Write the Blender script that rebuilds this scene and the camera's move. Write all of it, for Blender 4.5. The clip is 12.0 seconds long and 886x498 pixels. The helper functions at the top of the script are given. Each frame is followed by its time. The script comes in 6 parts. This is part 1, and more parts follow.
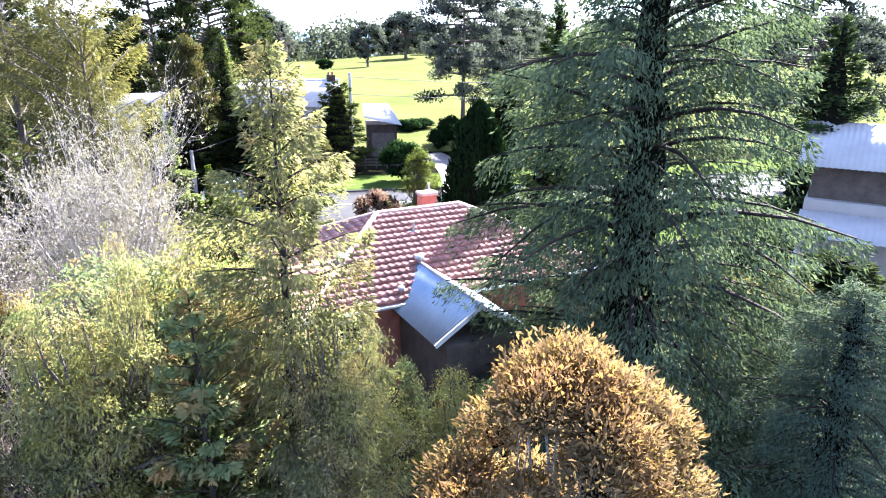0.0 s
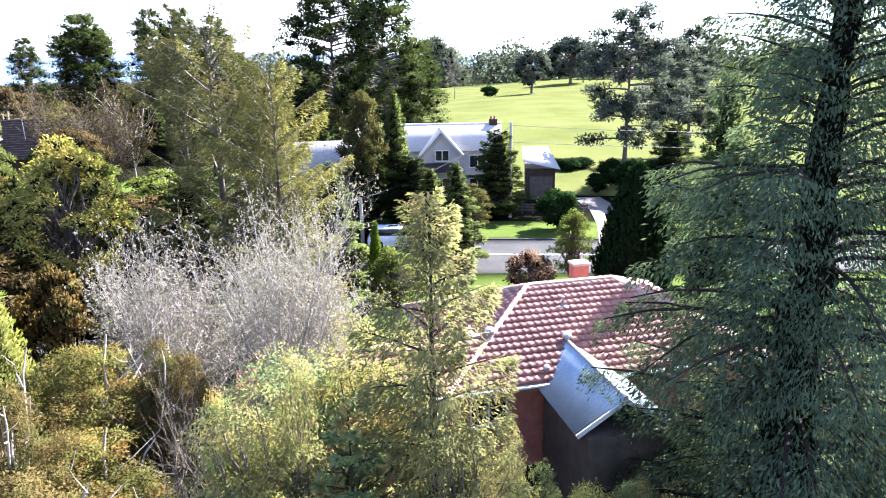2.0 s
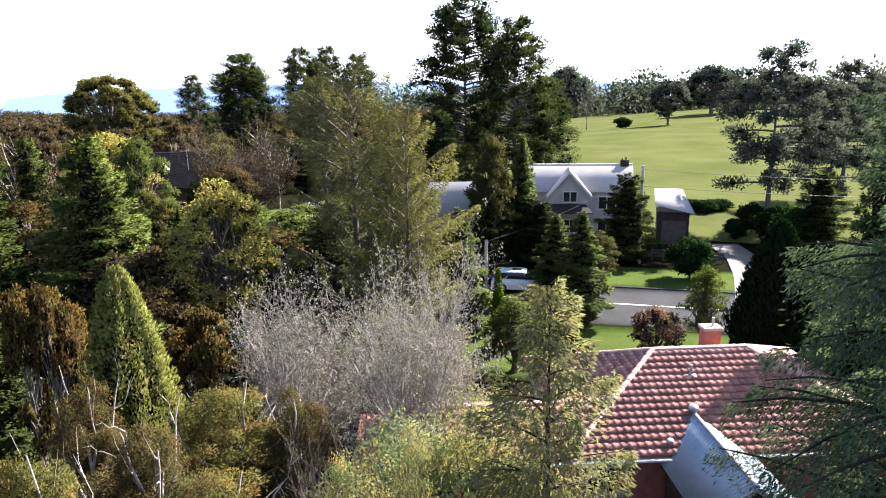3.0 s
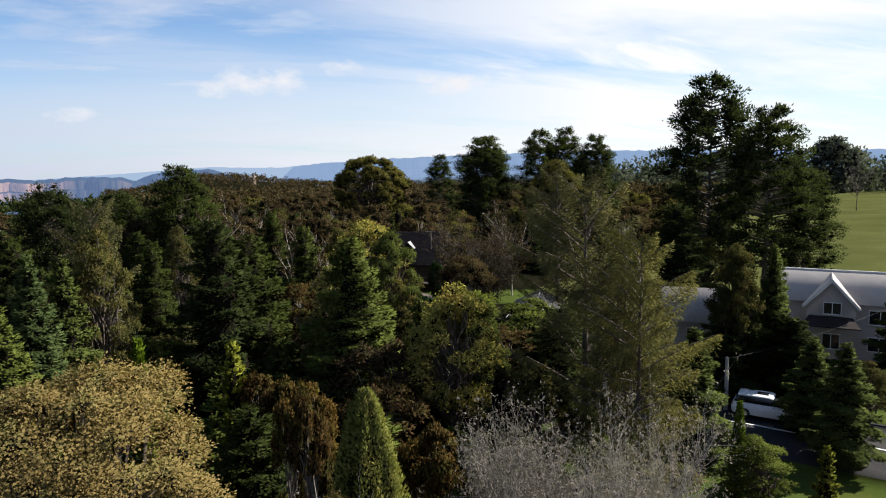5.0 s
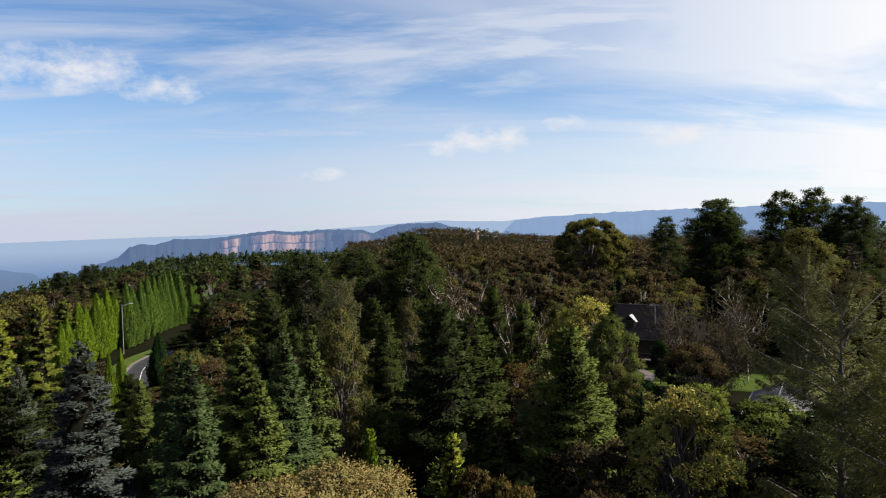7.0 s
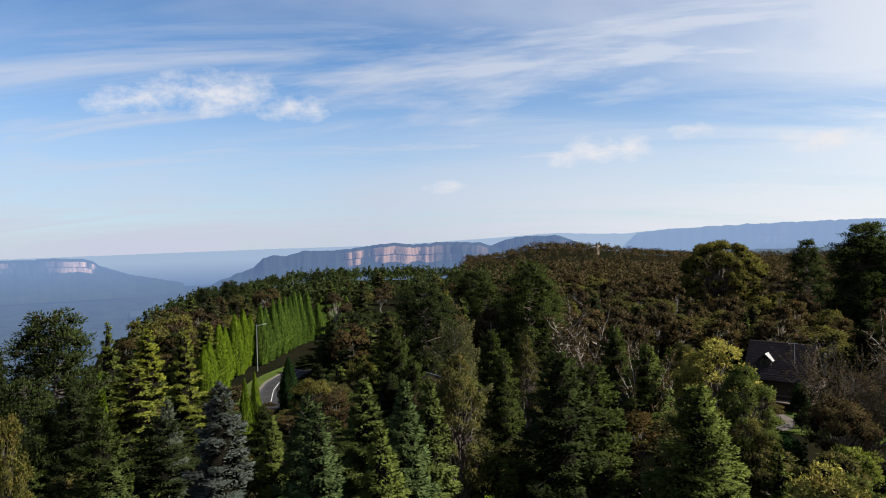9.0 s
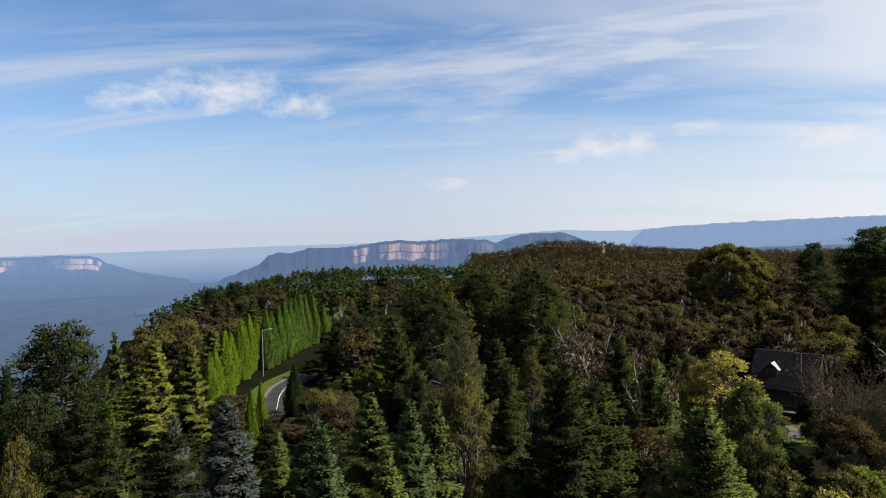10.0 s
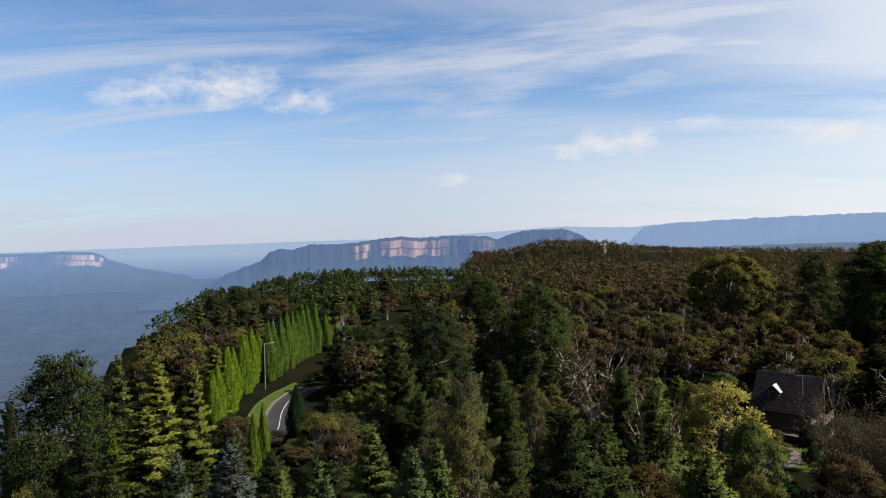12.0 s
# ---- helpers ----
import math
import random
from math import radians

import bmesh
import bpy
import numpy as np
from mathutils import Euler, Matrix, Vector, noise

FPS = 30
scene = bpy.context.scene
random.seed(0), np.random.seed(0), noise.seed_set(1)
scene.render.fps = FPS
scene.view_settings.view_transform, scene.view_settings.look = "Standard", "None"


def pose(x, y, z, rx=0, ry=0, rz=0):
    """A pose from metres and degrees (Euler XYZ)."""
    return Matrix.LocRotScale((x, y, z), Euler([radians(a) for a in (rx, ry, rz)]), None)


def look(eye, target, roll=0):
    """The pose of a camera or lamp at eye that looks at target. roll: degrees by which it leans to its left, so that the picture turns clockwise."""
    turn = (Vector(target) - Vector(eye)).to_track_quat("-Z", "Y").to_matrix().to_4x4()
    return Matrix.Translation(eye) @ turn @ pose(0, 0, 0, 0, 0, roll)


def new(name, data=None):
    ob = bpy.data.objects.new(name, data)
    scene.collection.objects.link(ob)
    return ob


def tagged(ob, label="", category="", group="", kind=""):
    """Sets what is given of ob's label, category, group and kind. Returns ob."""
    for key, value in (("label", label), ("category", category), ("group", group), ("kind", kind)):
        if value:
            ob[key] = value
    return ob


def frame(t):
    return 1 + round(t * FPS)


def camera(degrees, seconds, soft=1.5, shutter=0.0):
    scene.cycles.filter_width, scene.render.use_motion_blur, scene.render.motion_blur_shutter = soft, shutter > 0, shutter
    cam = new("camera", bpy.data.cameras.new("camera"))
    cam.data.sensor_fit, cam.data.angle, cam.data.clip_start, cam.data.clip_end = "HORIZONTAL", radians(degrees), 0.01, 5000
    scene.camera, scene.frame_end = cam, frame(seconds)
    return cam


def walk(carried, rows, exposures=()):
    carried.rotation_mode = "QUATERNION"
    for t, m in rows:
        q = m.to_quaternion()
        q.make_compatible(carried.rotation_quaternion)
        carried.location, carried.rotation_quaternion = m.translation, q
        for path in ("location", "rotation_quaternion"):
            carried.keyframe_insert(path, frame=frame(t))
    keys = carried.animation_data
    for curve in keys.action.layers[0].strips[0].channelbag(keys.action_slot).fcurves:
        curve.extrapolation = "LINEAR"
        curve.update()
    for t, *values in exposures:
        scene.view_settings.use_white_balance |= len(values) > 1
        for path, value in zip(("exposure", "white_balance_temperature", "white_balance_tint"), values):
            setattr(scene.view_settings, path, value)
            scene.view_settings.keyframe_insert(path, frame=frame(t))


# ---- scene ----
cam = camera(67.5, 12.0, 1.1)
METRES, EYE, TILT, LEAN, TURN = 17.0, 11.0, -17.6, 0.0, 0.0
ROWS = [
    (0.0, 0.0, 0.0, 0.0, 0.0, 0.0, -0.0),
    (0.5, 0.0017, -0.0097, 0.0304, 1.05, -0.0, -0.07),
    (1.0, 0.0042, -0.0217, 0.0628, 4.06, 0.07, -0.78),
    (1.5, 0.0086, -0.033, 0.0959, 8.43, 0.53, -1.92),
    (2.0, 0.0122, -0.0436, 0.1302, 13.31, 1.26, -3.25),
    (2.5, 0.0143, -0.0538, 0.1658, 18.68, 1.95, -4.73),
    (3.0, 0.0165, -0.0642, 0.2022, 24.0, 2.64, -6.14),
    (5.0, 0.0147, -0.1142, 0.3566, 43.52, 5.36, -11.05),
    (5.5, 0.0136, -0.1259, 0.3937, 48.42, 5.66, -12.08),
    (6.0, 0.0118, -0.1373, 0.4296, 53.34, 5.78, -13.02),
    (6.5, 0.009, -0.1483, 0.4648, 57.98, 5.83, -13.81),
    (7.0, 0.0071, -0.1605, 0.5011, 62.45, 5.7, -14.48),
    (7.5, 0.0062, -0.1733, 0.5383, 66.66, 5.41, -15.05),
    (9.5, 0.0034, -0.2232, 0.6994, 73.32, 3.72, -15.7),
    (10.0, 0.0024, -0.2382, 0.748, 73.36, 3.62, -15.71),
    (10.5, 0.002, -0.2549, 0.7998, 73.4, 3.51, -15.73),
    (11.0, 0.0009, -0.2702, 0.8514, 73.43, 3.41, -15.75),
    (11.5, 0.0001, -0.2869, 0.9027, 73.45, 3.31, -15.76),
    (12.0, -0.0002, -0.3025, 0.9519, 73.48, 3.23, -15.77),
]
EXPOSE = [(0.0, 3.92, 5700, 19), (1.0, 3.88, 5700, 19), (2.0, 3.62, 5800, 17), (3.0, 2.7, 6150, 15), (4.0, 1.82, 6450, 12), (5.0, 1.24, 6500, 10), (12.0, 1.1, 6500, 10)]
walk(cam, [(t, pose(0, 0, EYE, TILT, LEAN, TURN) @ pose(METRES * x, METRES * y, METRES * z, 90 + pitch, roll, yaw)) for t, x, y, z, yaw, pitch, roll in ROWS], EXPOSE)

# ---- light ----
SUN_DIR = Vector((0.40, 0.60, 0.67)).normalized()
sun = new("sun", bpy.data.lights.new("sun", "SUN"))
sun.data.energy, sun.data.angle, sun.data.color = 5.0, radians(0.6), (1.0, 0.94, 0.84)
sun.matrix_world = look(SUN_DIR * 100, (0, 0, 0))
world = bpy.data.worlds.new("world")
scene.world = world
world.use_nodes = True


def nodes_of(tree):
    """Short helpers to add and link nodes of one node tree."""
    def add(kind, **kw):
        n = tree.nodes.new(kind)
        for k, v in kw.items():
            if k == "ins":
                for name, val in v.items():
                    if isinstance(val, bpy.types.NodeSocket):
                        tree.links.new(val, n.inputs[name])
                    else:
                        n.inputs[name].default_value = val
            elif k == "blend_type":
                n.blend_type = v
            elif k == "data_type":
                n.data_type = v
            elif k == "operation":
                n.operation = v
            elif k == "feature":
                n.feature = v
            elif k == "sky_type":
                n.sky_type = v
        return n

    def ramp(fac, stops):
        n = tree.nodes.new("ShaderNodeValToRGB")
        tree.links.new(fac, n.inputs[0])
        e = n.color_ramp.elements
        while len(e) < len(stops):
            e.new(0.5)
        for el, (p, c) in zip(e, stops):
            el.position = p
            el.color = (*c, 1) if len(c) == 3 else c
        return n.outputs[0]

    def mix(fac, a, b, mode="MIX"):
        n = tree.nodes.new("ShaderNodeMix")
        n.data_type, n.blend_type = "RGBA", mode
        for i, v in ((0, fac), (6, a), (7, b)):
            if isinstance(v, bpy.types.NodeSocket):
                tree.links.new(v, n.inputs[i])
            else:
                n.inputs[i].default_value = v if i == 0 else (*v, 1)
        return n.outputs[2]

    def maths(op, a, b=0.0, clamp=False):
        n = tree.nodes.new("ShaderNodeMath")
        n.operation, n.use_clamp = op, clamp
        for i, v in ((0, a), (1, b)):
            if isinstance(v, bpy.types.NodeSocket):
                tree.links.new(v, n.inputs[i])
            else:
                n.inputs[i].default_value = v
        return n.outputs[0]
    return add, ramp, mix, maths


CLOUDS = [(-0.979, -0.045, 0.205, 0.16, 0.05), (-0.980, 0.075, 0.187, 0.10, 0.03), (-0.970, -0.150, 0.188, 0.09, 0.035), (-0.854, 0.506, 0.122, 0.10, 0.035),
          (-0.886, 0.451, 0.110, 0.06, 0.02), (-0.955, 0.286, 0.072, 0.05, 0.017), (-0.677, 0.727, 0.117, 0.12, 0.03), (-0.79, 0.60, 0.14, 0.05, 0.02)]


def build_sky():
    t = world.node_tree
    t.nodes.clear()
    add, ramp, mix, maths = nodes_of(t)
    sky = add("ShaderNodeTexSky", sky_type="NISHITA")
    sky.sun_disc, sky.sun_elevation = False, math.asin(SUN_DIR.z)
    sky.sun_rotation = math.atan2(SUN_DIR.x, SUN_DIR.y)
    sky.altitude, sky.air_density, sky.dust_density, sky.ozone_density = 900, 1.0, 0.5, 2.0
    co = add("ShaderNodeTexCoord").outputs["Generated"]
    xyz = add("ShaderNodeSeparateXYZ", ins={0: co})
    up = maths("MAXIMUM", xyz.outputs[2], 0.0)
    # a cloud sheet seen in perspective: divide by height; its streaks run across the view
    inv = maths("DIVIDE", 1.0, maths("ADD", up, 0.12))
    px_, py_ = maths("MULTIPLY", xyz.outputs[0], inv), maths("MULTIPLY", xyz.outputs[1], inv)
    su = maths("ADD", maths("MULTIPLY", px_, 0.35), maths("MULTIPLY", py_, 0.94))
    sv = maths("SUBTRACT", maths("MULTIPLY", px_, 0.94), maths("MULTIPLY", py_, 0.35))
    sheet = add("ShaderNodeCombineXYZ", ins={0: maths("MULTIPLY", su, 0.40), 1: maths("MULTIPLY", sv, 1.15), 2: 1.7})
    n1 = add("ShaderNodeTexNoise", ins={"Vector": sheet.outputs[0], "Scale": 1.0, "Detail": 8.0, "Roughness": 0.6, "Distortion": 0.9})
    veil = ramp(n1.outputs[0], [(0.40, (0, 0, 0)), (0.60, (1, 1, 1))])
    high = ramp(up, [(0.35, (1, 1, 1)), (0.75, (0.25, 0.25, 0.25))])
    # whiter to the sun's side and towards the horizon
    side = add("ShaderNodeVectorMath", operation="DOT_PRODUCT", ins={0: co, 1: (SUN_DIR.x, SUN_DIR.y, 0.0)}).outputs["Value"]
    glow = ramp(maths("ADD", maths("MULTIPLY", side, 0.5), 0.5), [(0.36, (0, 0, 0)), (0.66, (1, 1, 1))])
    low = ramp(up, [(0.0, (1, 1, 1)), (0.06, (0.82, 0.82, 0.82)), (0.24, (0, 0, 0))])
    n3 = add("ShaderNodeTexNoise", ins={"Vector": sheet.outputs[0], "Scale": 0.55, "Detail": 7.0, "Roughness": 0.55, "Distortion": 0.4})
    broad = ramp(n3.outputs[0], [(0.42, (0, 0, 0)), (0.60, (1, 1, 1))])
    v2 = maths("MULTIPLY", maths("MULTIPLY", maths("MAXIMUM", veil, maths("MULTIPLY", broad, 0.75)), high), 0.7)
    v2 = maths("MAXIMUM", v2, maths("MULTIPLY", maths("MULTIPLY", glow, high), maths("ADD", 0.22, maths("MULTIPLY", maths("MAXIMUM", broad, veil), 0.78))))
    v2 = maths("MAXIMUM", v2, maths("MULTIPLY", low, maths("ADD", 0.66, maths("MULTIPLY", maths("MAXIMUM", broad, veil), 0.34))), True)
    # small heaped clouds: (direction, half width, half height)
    rough_co = add("ShaderNodeVectorMath", operation="MULTIPLY", ins={0: co, 1: (22.0, 22.0, 40.0)}).outputs[0]
    n2 = add("ShaderNodeTexNoise", ins={"Vector": rough_co, "Scale": 1.0, "Detail": 7.0, "Roughness": 0.62})
    heap = None
    for dx, dy, dz, w, h in CLOUDS:
        off = add("ShaderNodeVectorMath", operation="SUBTRACT", ins={0: co, 1: (dx, dy, dz)}).outputs[0]
        off = add("ShaderNodeVectorMath", operation="MULTIPLY", ins={0: off, 1: (1 / w, 1 / w, 1 / h)}).outputs[0]
        fall = maths("SUBTRACT", 1.0, add("ShaderNodeVectorMath", operation="LENGTH", ins={0: off}).outputs["Value"], True)
        heap = fall if heap is None else maths("MAXIMUM", heap, fall)
    heap = ramp(maths("MULTIPLY", maths("POWER", heap, 0.5), n2.outputs[0]), [(0.30, (0, 0, 0)), (0.58, (1, 1, 1))])
    blue = mix(1.0, sky.outputs[0], (0.71, 1.02, 1.26), "MULTIPLY")
    tint = mix(low, (5.9, 6.2, 6.95), (5.2, 5.55, 6.65))
    tint = mix(glow, tint, (8.3, 8.4, 8.6))
    col = mix(v2, blue, tint)
    col = mix(maths("MULTIPLY", heap, 0.85), col, (7.5, 7.4, 7.6))
    bg = add("ShaderNodeBackground", ins={"Color": col, "Strength": 0.052})
    out = add("ShaderNodeOutputWorld", ins={"Surface": bg.outputs[0]})


build_sky()


# ---- materials ----
def material(name):
    m = bpy.data.materials.new(name)
    m.use_nodes = True
    m.node_tree.nodes.clear()
    return m


def surface(name, a, b, rough=0.8, scale=2.0, fine=14.0, bump=0.3, metal=0.0, dirt=None, spec=0.4, coords="Object", island=0.0):
    """A solid surface: two colours at two scales, speckle, bump and roughness that varies."""
    m = material(name)
    add, ramp, mix, maths = nodes_of(m.node_tree)
    co = add("ShaderNodeTexCoord").outputs[coords]
    n1 = add("ShaderNodeTexNoise", ins={"Vector": co, "Scale": scale, "Detail": 5.0, "Roughness": 0.6})
    n2 = add("ShaderNodeTexNoise", ins={"Vector": co, "Scale": fine, "Detail": 4.0, "Roughness": 0.7})
    f = maths("ADD", maths("MULTIPLY", n1.outputs[0], 0.65), maths("MULTIPLY", n2.outputs[0], 0.35))
    col = mix(ramp(f, [(0.36, (0, 0, 0)), (0.64, (1, 1, 1))]), a, b)
    if dirt:
        n3 = add("ShaderNodeTexNoise", ins={"Vector": co, "Scale": scale * 0.37, "Detail": 8.0, "Roughness": 0.7})
        col = mix(ramp(n3.outputs[0], [(0.52, (0, 0, 0)), (0.72, (0.8, 0.8, 0.8))]), col, dirt)
    if island:
        rnd = add("ShaderNodeObjectInfo").outputs["Random"] if island > 1 else add("ShaderNodeNewGeometry").outputs["Random Per Island"]
        col = mix(1.0, col, ramp(rnd, [(0.0, (0.7, 0.68, 0.66)), (1.0, (1.25, 1.2, 1.15))]), "MULTIPLY")
    bp = add("ShaderNodeBump", ins={"Height": f, "Strength": bump, "Distance": 0.05})
    rg = maths("ADD", maths("MULTIPLY", n2.outputs[0], 0.25), rough - 0.12, True)
    p = add("ShaderNodeBsdfPrincipled", ins={"Base Color": col, "Roughness": rg, "Metallic": metal, "Specular IOR Level": spec, "Normal": bp.outputs[0]})
    add("ShaderNodeOutputMaterial", ins={"Surface": p.outputs[0]})
    return m


def foliage(name, dark, light, tip=None, through_light=0.35, spread=0.25):
    """Leaves: colour from leaf to leaf, from clump to clump and from tree to tree; light shines through."""
    m = material(name)
    add, ramp, mix, maths = nodes_of(m.node_tree)
    geo = add("ShaderNodeNewGeometry")
    info = add("ShaderNodeObjectInfo")
    n1 = add("ShaderNodeTexNoise", ins={"Vector": geo.outputs["Position"], "Scale": 0.55, "Detail": 3.0})
    f = maths("ADD", maths("MULTIPLY", geo.outputs["Random Per Island"], 0.4), maths("MULTIPLY", n1.outputs[0], 0.6))
    dark = tuple(0.62 * d + 0.30 * l for d, l in zip(dark, light))
    light = tuple(0.80 * l for l in light)
    col = mix(ramp(f, [(0.30, (0, 0, 0)), (0.70, (1, 1, 1))]), dark, light)
    if tip:
        n2 = add("ShaderNodeTexNoise", ins={"Vector": geo.outputs["Position"], "Scale": 1.3, "Detail": 4.0})
        col = mix(ramp(n2.outputs[0], [(0.50, (0, 0, 0)), (0.66, (0.85, 0.85, 0.85))]), col, tip)
    col = mix(1.0, col, ramp(info.outputs["Random"], [(0.0, (1 - spread, 1 - spread, 1 - spread * 0.6)), (0.5, (1, 1, 1)), (1.0, (1 + spread, 1 + spread * 0.8, 1 - spread * 0.3))]), "MULTIPLY")
    p = add("ShaderNodeBsdfPrincipled", ins={"Base Color": col, "Roughness": 0.8, "Specular IOR Level": 0.0})
    tr = add("ShaderNodeBsdfTranslucent", ins={"Color": mix(1.0, col, (1.1, 1.15, 0.75), "MULTIPLY")})
    mx = add("ShaderNodeMixShader", ins={0: through_light, 1: p.outputs[0], 2: tr.outputs[0]})
    add("ShaderNodeOutputMaterial", ins={"Surface": mx.outputs[0]})
    return m


# haze colour painted into the lowest far land
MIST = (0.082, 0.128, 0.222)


def distance_material(name, dark, light, haze, reach, rock=None):
    """Far land; painted haze glows over its colour, growing with distance from the plateau."""
    m = material(name)
    add, ramp, mix, maths = nodes_of(m.node_tree)
    pos = add("ShaderNodeNewGeometry").outputs["Position"]
    n1 = add("ShaderNodeTexNoise", ins={"Vector": pos, "Scale": 0.012, "Detail": 9.0, "Roughness": 0.65})
    n2 = add("ShaderNodeTexNoise", ins={"Vector": pos, "Scale": 0.09, "Detail": 5.0, "Roughness": 0.7})
    f = maths("ADD", maths("MULTIPLY", n1.outputs[0], 0.5), maths("MULTIPLY", n2.outputs[0], 0.5))
    col = mix(ramp(f, [(0.36, (0, 0, 0)), (0.62, (1, 1, 1))]), dark, light)
    if rock:
        nz = add("ShaderNodeSeparateXYZ", ins={0: add("ShaderNodeNewGeometry").outputs["True Normal"]}).outputs[2]
        steep = ramp(maths("ABSOLUTE", nz), [(0.25, (1, 1, 1)), (0.5, (0, 0, 0))])
        n3 = add("ShaderNodeTexNoise", ins={"Vector": add("ShaderNodeVectorMath", operation="MULTIPLY", ins={0: pos, 1: (0.03, 0.03, 0.006)}).outputs[0], "Scale": 1.0, "Detail": 7.0, "Roughness": 0.7})
        big = add("ShaderNodeTexNoise", ins={"Vector": pos, "Scale": 0.0022, "Detail": 2.0})
        rk = mix(ramp(n3.outputs[0], [(0.44, (0, 0, 0)), (0.66, (0.7, 0.7, 0.7))]), rock, dark)
        rk = mix(ramp(big.outputs[0], [(0.36, (0.1, 0.1, 0.1)), (0.52, (1, 1, 1))]), col, rk)
        col = mix(steep, col, rk)
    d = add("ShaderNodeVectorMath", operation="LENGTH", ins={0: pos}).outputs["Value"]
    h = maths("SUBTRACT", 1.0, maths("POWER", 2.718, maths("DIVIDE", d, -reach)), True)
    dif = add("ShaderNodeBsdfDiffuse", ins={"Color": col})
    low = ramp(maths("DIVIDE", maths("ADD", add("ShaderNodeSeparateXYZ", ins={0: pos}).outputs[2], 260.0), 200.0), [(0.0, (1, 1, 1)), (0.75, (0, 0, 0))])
    haze_glow = add("ShaderNodeEmission", ins={"Color": mix(low, haze, MIST), "Strength": 1.0})
    mx = add("ShaderNodeMixShader", ins={0: h, 1: dif.outputs[0], 2: haze_glow.outputs[0]})
    add("ShaderNodeOutputMaterial", ins={"Surface": mx.outputs[0]})
    return m


BARK = surface("bark", (0.0396, 0.03024, 0.02304), (0.0936, 0.0756, 0.0612), 0.9, 3.0, 25.0, 0.8)
BARK_DARK = surface("dark_conifer_bark", (0.014, 0.011, 0.009), (0.035, 0.028, 0.022), 0.9, 3.0, 25.0, 0.8, spec=0.1)
# near-black crown cores: the shade between leaves is put into this colour
SHADED = surface("inner_twig_shade", (0.004, 0.004, 0.003), (0.011, 0.010, 0.007), 0.95, 3.0, 12.0, 0.6, spec=0.0)
BARK_GREY = surface("grey_twigs", (0.17, 0.15, 0.135), (0.30, 0.27, 0.245), 0.85, 2.0, 12.0, 0.4)
BARK_LIMB = surface("grey_white_limbs", (0.20, 0.17, 0.145), (0.36, 0.32, 0.28), 0.8, 2.0, 12.0, 0.4, dirt=(0.09, 0.075, 0.06))
BARK_GUM = surface("gum_bark", (0.10, 0.09, 0.078), (0.20, 0.18, 0.16), 0.8, 2.0, 12.0, 0.4, dirt=(0.06, 0.05, 0.04))
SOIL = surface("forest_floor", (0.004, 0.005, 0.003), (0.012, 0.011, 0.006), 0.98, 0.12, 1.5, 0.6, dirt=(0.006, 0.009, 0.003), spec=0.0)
GRASS = surface("mown_grass", (0.0448, 0.0528, 0.016), (0.072, 0.0768, 0.0272), 0.95, 0.07, 2.2, 0.5, dirt=(0.076, 0.08, 0.032), spec=0.0)
LAWN = surface("lawn_grass", (0.032, 0.050, 0.011), (0.056, 0.074, 0.018), 0.95, 0.4, 6.0, 0.6, dirt=(0.066, 0.074, 0.02), spec=0.0)
ASPHALT = surface("asphalt", (0.018, 0.018, 0.0195), (0.032, 0.0315, 0.032), 0.88, 0.5, 9.0, 0.4, dirt=(0.042, 0.040, 0.038), spec=0.12)
CONCRETE = surface("concrete", (0.075, 0.062, 0.054), (0.11, 0.092, 0.082), 0.85, 0.8, 9.0, 0.3, dirt=(0.08292, 0.0726, 0.06222))
GRAVEL = surface("path_gravel", (0.06, 0.048, 0.038), (0.10, 0.082, 0.066), 0.9, 0.8, 12.0, 0.4)
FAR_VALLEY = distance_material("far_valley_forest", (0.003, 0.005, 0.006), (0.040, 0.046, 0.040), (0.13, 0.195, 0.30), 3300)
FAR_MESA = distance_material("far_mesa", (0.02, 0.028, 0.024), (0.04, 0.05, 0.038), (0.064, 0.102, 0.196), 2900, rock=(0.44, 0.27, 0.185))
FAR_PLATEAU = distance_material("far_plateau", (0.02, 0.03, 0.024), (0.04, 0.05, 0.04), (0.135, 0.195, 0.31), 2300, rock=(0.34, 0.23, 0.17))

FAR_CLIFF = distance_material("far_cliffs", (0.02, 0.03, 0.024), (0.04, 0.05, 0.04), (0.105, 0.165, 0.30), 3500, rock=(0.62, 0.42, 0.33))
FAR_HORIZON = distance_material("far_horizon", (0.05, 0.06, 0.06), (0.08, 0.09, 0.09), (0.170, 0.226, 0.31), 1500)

F_CEDAR = foliage("cedar_needles", (0.006, 0.015, 0.011), (0.115, 0.152, 0.102), None, 0.36)
F_LARCH = foliage("yellow_green_needles", (0.09182, 0.09387, 0.04039), (0.2548, 0.2516, 0.1097), (0.2237, 0.1729, 0.08167), 0.48)
F_MIXED = foliage("young_conifer_needles", (0.05382, 0.09153, 0.04844), (0.2666, 0.3072, 0.1333), (0.3441, 0.2125, 0.09108), 0.48)
F_ORANGE = foliage("golden_cypress_sprays", (0.096, 0.0544, 0.0192), (0.322, 0.224, 0.098), (0.288, 0.16, 0.06), 0.4)
F_GOLD = foliage("gold_tipped_needles", (0.01203, 0.0216, 0.0048), (0.2, 0.2173, 0.037), None, 0.2)
F_SPRUCE = foliage("spruce_needles", (0.002836, 0.006238, 0.002268), (0.1063, 0.133, 0.03544), None, 0.18)
F_BLUE = foliage("blue_spruce_needles", (0.0121, 0.01814, 0.01469), (0.108, 0.1253, 0.09504), None, 0.12)
F_LIME = foliage("lime_sprays", (0.06375, 0.07225, 0.02125), (0.1904, 0.204, 0.0578), (0.1836, 0.1632, 0.0544), 0.3)
